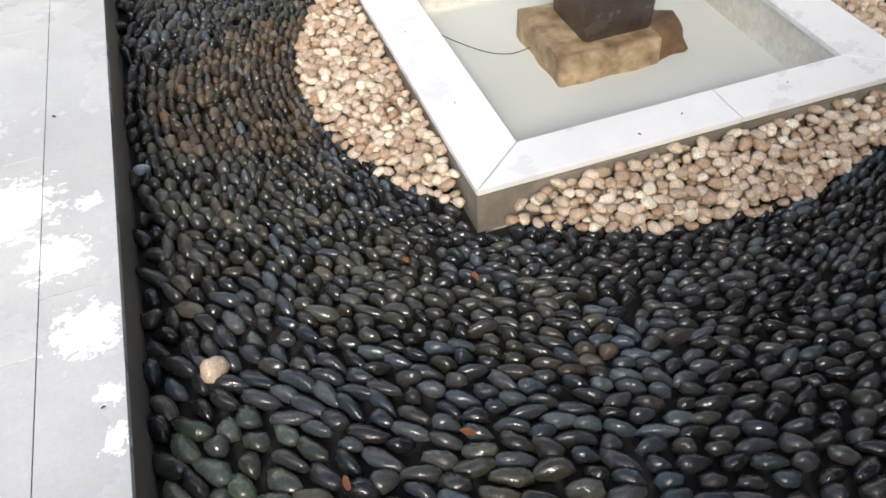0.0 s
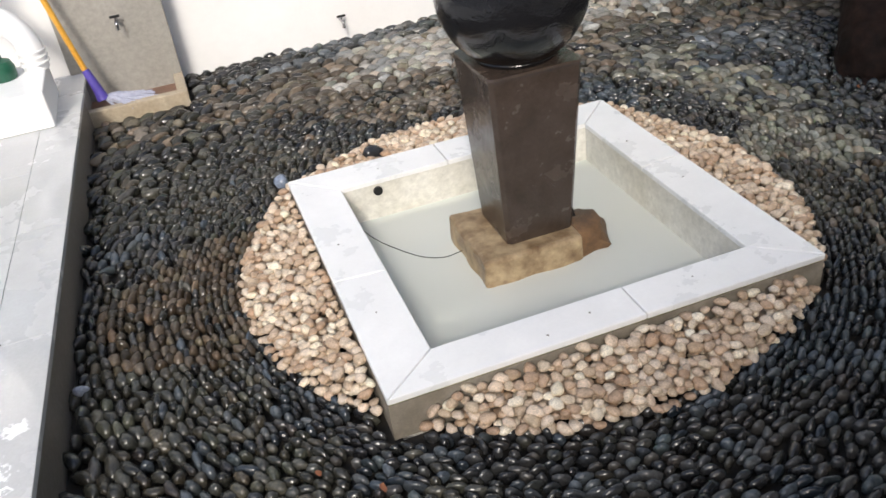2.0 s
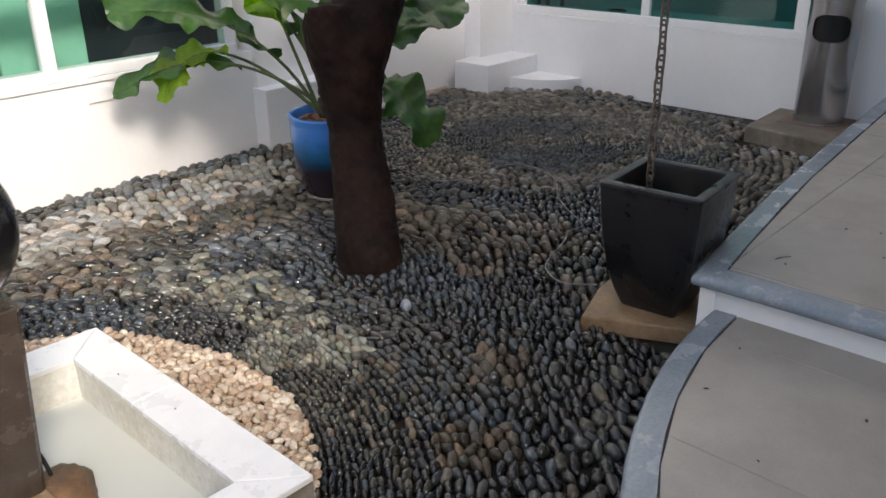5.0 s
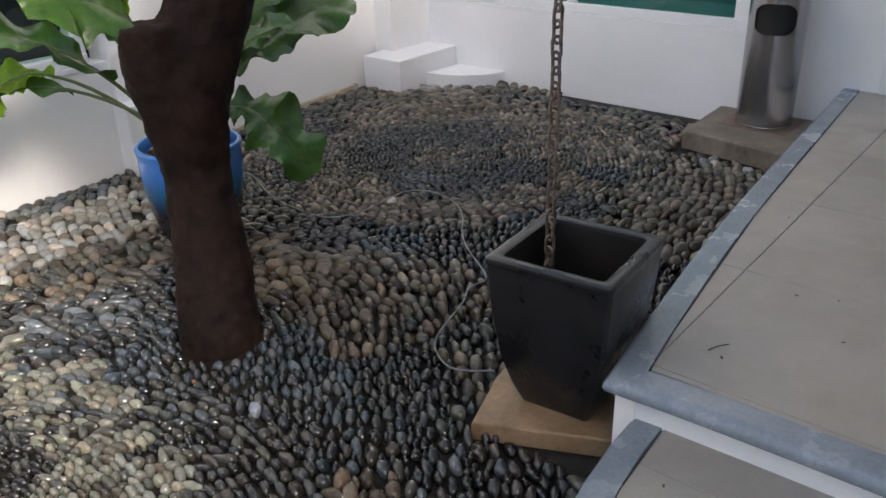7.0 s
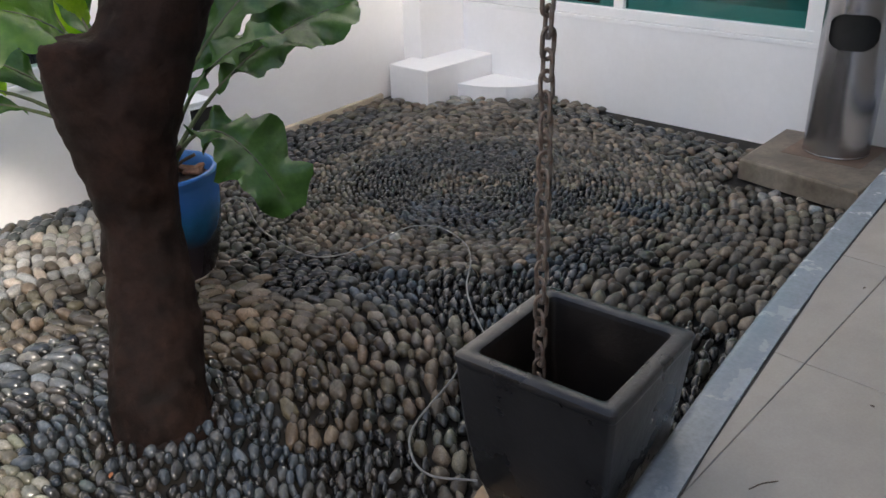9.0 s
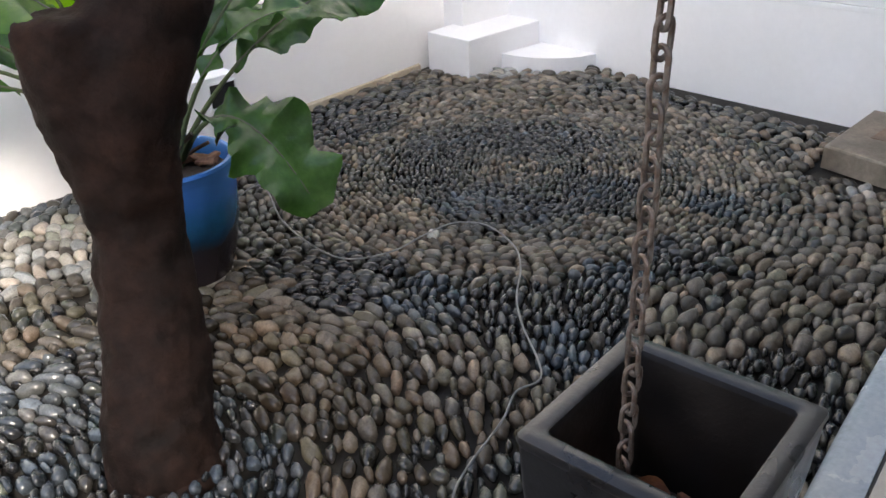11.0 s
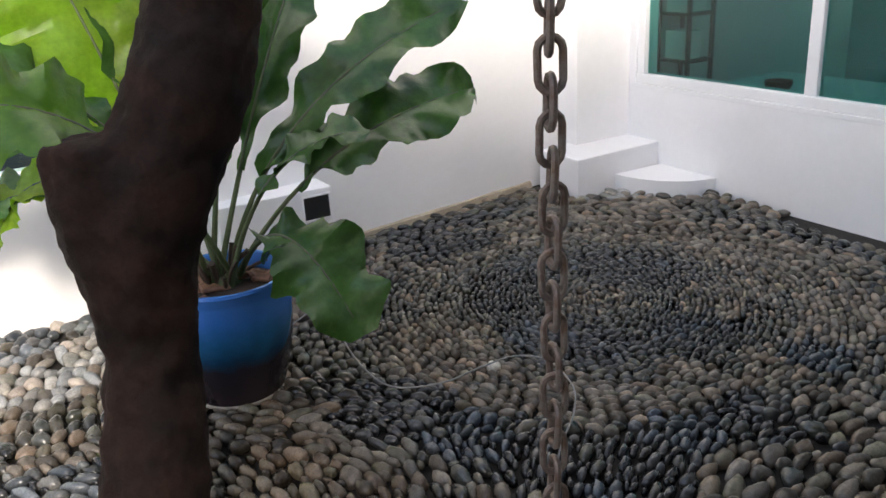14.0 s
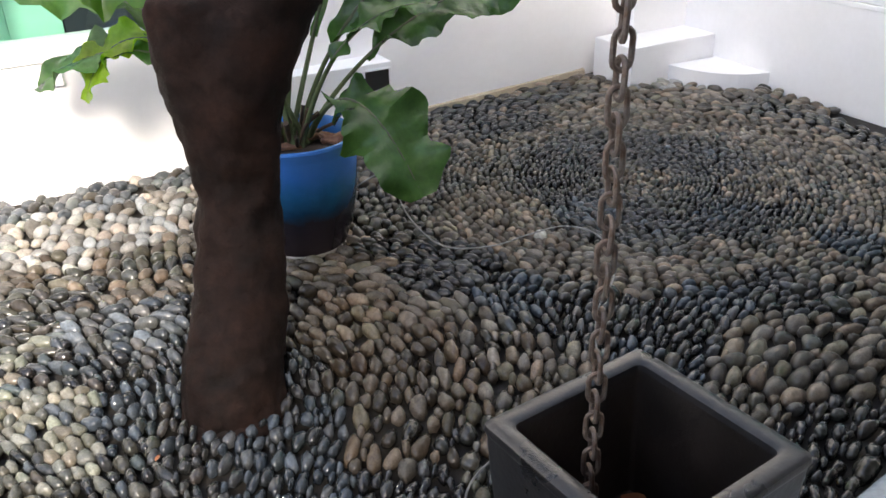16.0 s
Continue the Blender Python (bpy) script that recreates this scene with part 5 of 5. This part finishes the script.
def stone_kind(x, y, zn, r, rnd):
    """Which stone lies here: drifts of like colours."""
    q = noise.noise(Vector((x * 1.3, y * 1.3, 0.3))) * 0.5 + noise.noise(Vector((x * 3.1, y * 3.1, 4.1))) * 0.3
    wall = y - (2.13 + 0.045 * x)
    if x < 3.0 and wall > -0.25:
        v = q + rnd.gauss(0, 0.16) + 0.9 * min(1.0, (wall + 0.25) / 0.3) * min(1.0, max(0.15, (x + 0.6) / 1.6)) - (0.5 if wall > 0.48 else 0.0)
        return 4 if v > 0.80 else (6 if wall > 0.40 else 3) if v > 0.24 else 2 if v > 0.0 else 0
    u = rnd.random()
    best, kind = 0.42, None
    for dx, dy, reach, k in DRIFTS:
        g = math.exp(-((x - dx) ** 2 + (y - dy) ** 2) / reach ** 2) + q * 0.75
        if g > best:
            best, kind = g, k
    if kind is not None and u < 0.80:
        return kind
    if zn == 1:
        v = 0.12 + 0.34 * math.cos(r * 8.5 - 0.4) + 0.34 * max(0.0, min(1.0, (r - 0.75) / 0.5)) + q * 0.5 + rnd.gauss(0, 0.12)
        if r > 0.95 and (y > 2.2 or x > 5.0):
            v += 0.30
        if x > 5.5 or y > 2.85:
            v -= 0.55
        return 4 if v > 1.08 else 3 if v > 0.30 else 2 if v > 0.02 else 1 if v < -0.45 else 0
    v = q + rnd.gauss(0, 0.22) + (0.10 if y > 1.3 else -0.12)
    return 3 if v > 0.42 else 2 if v > 0.12 else 1 if v < -0.28 else 0


# lie of the long stones in the drifts before the spiral: place, degrees
FLOW = [(2.26, 0.91, 61), (2.64, 0.63, 50), (2.85, 0.84, 70), (2.73, 1.18, 95), (2.99, 1.17, 108), (2.96, 1.55, 142), (3.28, 1.01, 88), (3.15, 0.78, 52),
        (3.62, 0.67, 15), (3.77, 0.40, 12), (4.10, 0.50, -8), (2.31, 1.75, 140), (2.05, 1.14, 75), (2.05, 1.45, 120), (3.45, 0.85, 40), (3.3, 0.35, 40), (3.5, 1.15, 5), (2.5, 0.3, 45)]


def in_flow(x, y):
    return (1.95 < x < 4.30 and y < 1.85 - 0.25 * max(0.0, x - 2.8) and math.hypot(x - SPIRAL_C[0], y - SPIRAL_C[1]) > 0.98
            and math.hypot(x - POOL_C[0], y - POOL_C[1]) > 1.52 and y > -0.3)


def flow_angle(x, y):
    cx = cy = 0.0
    for fx, fy, deg in FLOW:
        w = 1.0 / (0.01 + (x - fx) ** 2 + (y - fy) ** 2) ** 1.5
        cx += w * math.cos(2 * radians(deg))
        cy += w * math.sin(2 * radians(deg))
    return 0.5 * math.atan2(cy, cx)


def flow_stones(rnd):
    """Stones laid by hand along the flow, large ones first, small ones in the gaps."""
    grid, out = {}, []
    for scale, tries, slack in ((1.12, 5000, 0.97), (1.0, 14000, 0.93), (0.80, 14000, 0.90), (0.58, 14000, 0.86)):
        for _ in range(tries):
            x, y = rnd.uniform(1.95, 4.30), rnd.uniform(-0.3, 1.85)
            if not in_flow(x, y) or not inside(x, y):
                continue
            knd = stone_kind(x, y, 1 if x > 2.6 or y > 1.75 else 0, math.hypot(x - SPIRAL_C[0], y - SPIRAL_C[1]), rnd)
            slim = knd < 2
            big = 1.10 if x > 3.6 and y < 0.62 and not slim else 1.0
            a = (0.030 if slim else 0.038) * scale * big * rnd.uniform(0.88, 1.15)
            b = (0.0152 if slim else 0.0206) * scale * big * rnd.uniform(0.88, 1.12)
            ang = flow_angle(x, y) + rnd.gauss(0, 0.16)
            ca, sa = math.cos(ang), math.sin(ang)
            key = (int(x / 0.09), int(y / 0.09))
            ok = True
            for i in (-1, 0, 1):
                for j in (-1, 0, 1):
                    for (px, py, pa, pb, pc, ps) in grid.get((key[0] + i, key[1] + j), ()):
                        dx, dy = px - x, py - y
                        e1 = ((dx * ca + dy * sa) / (a + pa)) ** 2 + ((dy * ca - dx * sa) / (b + pb)) ** 2
                        e2 = ((dx * pc + dy * ps) / (a + pa)) ** 2 + ((dy * pc - dx * ps) / (b + pb)) ** 2
                        if min(e1, e2) < slack * slack * 0.92:
                            ok = False
                            break
                    if not ok:
                        break
                if not ok:
                    break
            if not ok:
                continue
            grid.setdefault(key, []).append((x, y, a, b, ca, sa))
            out.append((x, y, ang, a * 1.05, b * 1.06, rnd.uniform(0.021, 0.027) * (0.45 + 26 * b), knd))
    return out


def scatter():
    rnd = random.Random(12)
    cells, found = {}, flow_stones(random.Random(31))

    def size_at(zn, r, x, y):
        if zn == 0:
            s = 0.036 + 0.030 * max(0.0, min(1.0, (r - 1.0) / 0.6))
            return s * 1.12, s * 0.62
        s = 0.030 + 0.021 * min(1.0, r / 0.9) + 0.021 * max(0.0, min(1.0, (r - 0.95) / 0.35))
        fat = 0.62 + 0.10 * max(0.0, min(1.0, (r - 1.0) / 0.4))
        return s * 1.10, s * fat
    for zn, (cx, cy), rmax in ((0, POOL_C, 4.2), (1, SPIRAL_C, 3.6)):
        r = 0.03
        while r < rmax:
            ln, wd = size_at(zn, r, cx, cy)
            count = max(3, int(2 * math.pi * r / (ln * 1.0)))
            ph = rnd.uniform(0, 6.28)
            for k in range(count):
                a = ph + 2 * math.pi * (k + rnd.uniform(-0.13, 0.13)) / count
                rr = r + rnd.uniform(-0.10, 0.10) * wd + 0.03 * math.sin(3 * a + zn) * min(1.0, r)
                x, y = cx + rr * math.cos(a), cy + rr * math.sin(a)
                if zone(x, y) != zn or not inside(x, y) or in_flow(x, y):
                    continue
                l2, w2 = size_at(zn, rr, x, y)
                f = rnd.choice((0.72, 0.85, 0.95, 1.0, 1.10, 1.28)) * rnd.uniform(0.96, 1.05)
                l2, w2 = l2 * f, w2 * rnd.uniform(0.88, 1.14)
                ang = a + math.pi / 2 + rnd.gauss(0, 0.26)
                key = (int(x / 0.06), int(y / 0.06))
                ok = True
                for i in (-1, 0, 1):
                    for j in (-1, 0, 1):
                        for (px, py, pw) in cells.get((key[0] + i, key[1] + j), ()):
                            if (px - x) ** 2 + (py - y) ** 2 < (0.40 * (pw + w2)) ** 2:
                                ok = False
                if not ok:
                    continue
                cells.setdefault(key, []).append((x, y, w2))
                knd = stone_kind(x, y, zn, rr, rnd)
                found.append((x, y, ang, l2 * 0.545, w2 * (0.48 if knd < 2 else 0.565), rnd.uniform(0.018, 0.026) * (0.7 + 6 * w2), knd))
            r += wd * 0.96
    return found


def stone_template(seg=11, elev=(-40, 0, 36, 66)):
    v, f = [], []
    for e in elev:
        for k in range(seg):
            a = 2 * math.pi * k / seg
            v.append((math.cos(a) * math.cos(radians(e)), math.sin(a) * math.cos(radians(e)), math.sin(radians(e))))
    v.append((0, 0, 1))
    top = len(v) - 1
    for i in range(len(elev) - 1):
        for k in range(seg):
            j = (k + 1) % seg
            f.append((i * seg + k, i * seg + j, (i + 1) * seg + j, (i + 1) * seg + k))
    b = (len(elev) - 1) * seg
    for k in range(seg):
        f.append((b + k, b + (k + 1) % seg, top))
    return np.array(v), f


TV, TF = stone_template()


def stone_shape(rs, n):
    """n uneven unit stones."""
    a = np.arctan2(TV[:, 1], TV[:, 0])[None, :]
    k = 1 + 0.10 * np.sin(2 * a + rs.uniform(0, 6.28, (n, 1))) + 0.095 * np.sin(3 * a + rs.uniform(0, 6.28, (n, 1))) + 0.04 * np.sin(5 * a + rs.uniform(0, 6.28, (n, 1))) + 0.03 * rs.standard_normal((n, len(TV)))
    co = np.repeat(TV[None], n, 0).copy()
    co[:, :, 0] *= k
    co[:, :, 1] *= k
    co[:, :, 2] *= (1 + 0.06 * rs.standard_normal((n, len(TV))))
    return co


def stone_mesh(name, stones, mats, seed, z0):
    """All the given stones in one mesh, each an island of its own."""
    rs = np.random.RandomState(seed)
    n = len(stones)
    P = np.array([s[:6] for s in stones])
    co = stone_shape(rs, n)
    co[:, :, 0] *= P[:, 3:4]
    co[:, :, 1] *= P[:, 4:5]
    co[:, :, 2] *= P[:, 5:6]
    tilt, roll = rs.normal(0, 0.14, (n, 1)), rs.normal(0, 0.16, (n, 1))
    z = co[:, :, 2] + co[:, :, 0] * tilt + co[:, :, 1] * roll + rs.normal(0, 0.0022, (n, 1)) * (P[:, 5:6] < 0.5)
    c, s = np.cos(P[:, 2:3]), np.sin(P[:, 2:3])
    x = co[:, :, 0] * c - co[:, :, 1] * s + P[:, 0:1]
    y = co[:, :, 0] * s + co[:, :, 1] * c + P[:, 1:2]
    zz = np.array(z0)[:, None] if np.ndim(z0) else z0
    V = np.stack([x, y, z + zz], 2).reshape(-1, 3)
    nv = len(TV)
    sizes = np.array([len(f) for f in TF])
    flat = np.concatenate([np.array(f) for f in TF])
    loops = (flat[None] + (np.arange(n) * nv)[:, None]).reshape(-1)
    starts = np.concatenate([[0], np.cumsum(np.tile(sizes, n))[:-1]])
    me = bpy.data.meshes.new(name)
    me.vertices.add(len(V))
    me.vertices.foreach_set("co", V.astype(np.float32).ravel())
    me.loops.add(len(loops))
    me.loops.foreach_set("vertex_index", loops.astype(np.int32))
    me.polygons.add(len(starts))
    me.polygons.foreach_set("loop_start", starts.astype(np.int32))
    for m in mats:
        me.materials.append(m)
    me.polygons.foreach_set("material_index", np.repeat(np.array([s[6] for s in stones], dtype=np.int32), len(TF)))
    me.polygons.foreach_set("use_smooth", np.ones(len(starts), dtype=bool))
    me.update(calc_edges=True)
    return me


def single_stones(parent, stones, mats, z0, seed, name="pebble"):
    """Stones as objects of their own, on a few shared shapes."""
    shapes = {}
    rs = np.random.RandomState(seed)
    for q, (x, y, ang, a, b, h, kind) in enumerate(stones):
        key = (kind, q % 6)
        if key not in shapes:
            shapes[key] = stone_mesh(name, [(0, 0, 0, 1, 1, 1, 0)], [mats[kind]], seed + 7 * kind + q % 6, 0.0)
        ob = new(name, shapes[key])
        ob.parent = parent
        zz = z0[q] if np.ndim(z0) else z0
        ob.matrix_local = Matrix.LocRotScale((x, y, zz), Euler((0, 0, ang)), (a, b, h))


found = scatter()
near = [s for s in found if -0.66 < s[0] < 0.30 and -0.66 < s[1] < -0.12]
near = sorted(near, key=lambda s: (s[0] + 0.2) ** 2 + (s[1] + 0.4) ** 2)[:290]
nearset = set(near)
rest = [s for s in found if s not in nearset]
bed = structure(empty("pebble_floor"), "dark river stones set on edge in swirling rows", "pebble floor")
all_st = new("pebbles", stone_mesh("pebbles", rest, STONES, 5, -0.010))
tagged(all_st, "dark wet river stones set on edge in swirling rows", "pebbles", kind="stuff")
single_stones(bed, near, STONES, -0.010, 50)

# one pale stone among the dark ones by the walkway
tagged(new("pale_pebble", stone_mesh("pale_pebble", [(-0.628, -0.172, 0.6, 0.031, 0.027, 0.026, 0)], [pebble_mat("pink_white_stone", (0.46, 0.34, 0.25), (0.52, 0.40, 0.30), vary=0.0)], 71, 0.004)), "single pale pink stone among dark ones", "stone")

# odd stones that stand out from the rows
ODD = [
    ("blue_stone", -0.703, 0.516, 0.4, 0.020, 0.011, 0.016, 0.012, (0.42, 0.46, 0.55), "small pale blue stone beside the walkway riser"),
    ("blue_stone", -0.010, 1.330, 0.9, 0.032, 0.024, 0.026, 0.040, (0.24, 0.29, 0.38), "blue-grey stone lying at the pool corner"),
    ("dark_stone", 0.347, 1.360, 0.1, 0.045, 0.032, 0.030, 0.045, (0.028, 0.030, 0.033), "dark round stone on the cream pebbles"),
    ("pale_stone", 3.625, 1.457, 0.3, 0.030, 0.022, 0.024, 0.004, (0.50, 0.48, 0.42), "single pale wet stone among grey ones"),
    ("tan_stone", 3.060, 0.875, 1.3, 0.034, 0.022, 0.026, 0.002, (0.30, 0.25, 0.19), "tan oval stone among grey ones"),
    ("grey_stone", 2.151, 0.659, 1.1, 0.034, 0.022, 0.026, 0.002, (0.22, 0.24, 0.28), "shiny blue-grey stone near the tree"),
]
for q, (nm, x, y, ang, a, b, h, zz, col, label) in enumerate(ODD):
    tagged(new(nm, stone_mesh(nm, [(x, y, ang, a, b, h, 0)], [pebble_mat(nm, tuple(0.9 * c for c in col), col, (0.08, 0.18), vary=0.0)], 60 + q, zz)), label, "stone")

# cream stones heaped round the pool
rnd = random.Random(31)
cream, zc = [], []
for layer, zz, count in ((0, 0.006, 2400), (1, 0.022, 2400), (2, 0.036, 2400)):
    cells = {}
    for _ in range(count * 6):
        a, rr = rnd.uniform(0, 6.2832), CREAM_R * math.sqrt(rnd.uniform(0.30, 1.0)) - 0.014 * layer
        x, y = POOL_C[0] + rr * math.cos(a), POOL_C[1] + rr * math.sin(a)
        if -0.010 < x < 1.210 and 0.017 < y < 1.210:
            continue
        w = rnd.uniform(0.020, 0.032)
        key = (int(x / 0.05), int(y / 0.05))
        if any((px - x) ** 2 + (py - y) ** 2 < (0.43 * (pw + w)) ** 2 for i in (-1, 0, 1) for j in (-1, 0, 1) for px, py, pw in cells.get((key[0] + i, key[1] + j), ())):
            continue
        cells.setdefault(key, []).append((x, y, w))
        cream.append((x, y, rnd.uniform(0, 6.28), w * 0.68, w * 0.56, w * 0.38, 0))
        out = max(-x, x - S, SY - y, y - S, 0.0)
        zc.append(zz + rnd.uniform(-0.004, 0.006) + layer * 0.016 * max(0.0, 1.0 - out / 0.15))
pick = [k for k, s in enumerate(cream) if s[1] < 0.0 and zc[k] > 0.032][:280]
ps = set(pick)
ring = structure(empty("cream_pebble_ring"), "loose cream and pink pebbles round the pool", "pebbles")
rest_i = [k for k in range(len(cream)) if k not in ps]
ob = new("pebbles", stone_mesh("pebbles", [cream[k] for k in rest_i], [CREAM], 9, [zc[k] for k in rest_i]))
tagged(ob, "loose cream and pink pebbles heaped round the pool", "pebbles", kind="stuff")
single_stones(ring, [cream[k] for k in pick], [CREAM], [zc[k] for k in pick], 90)
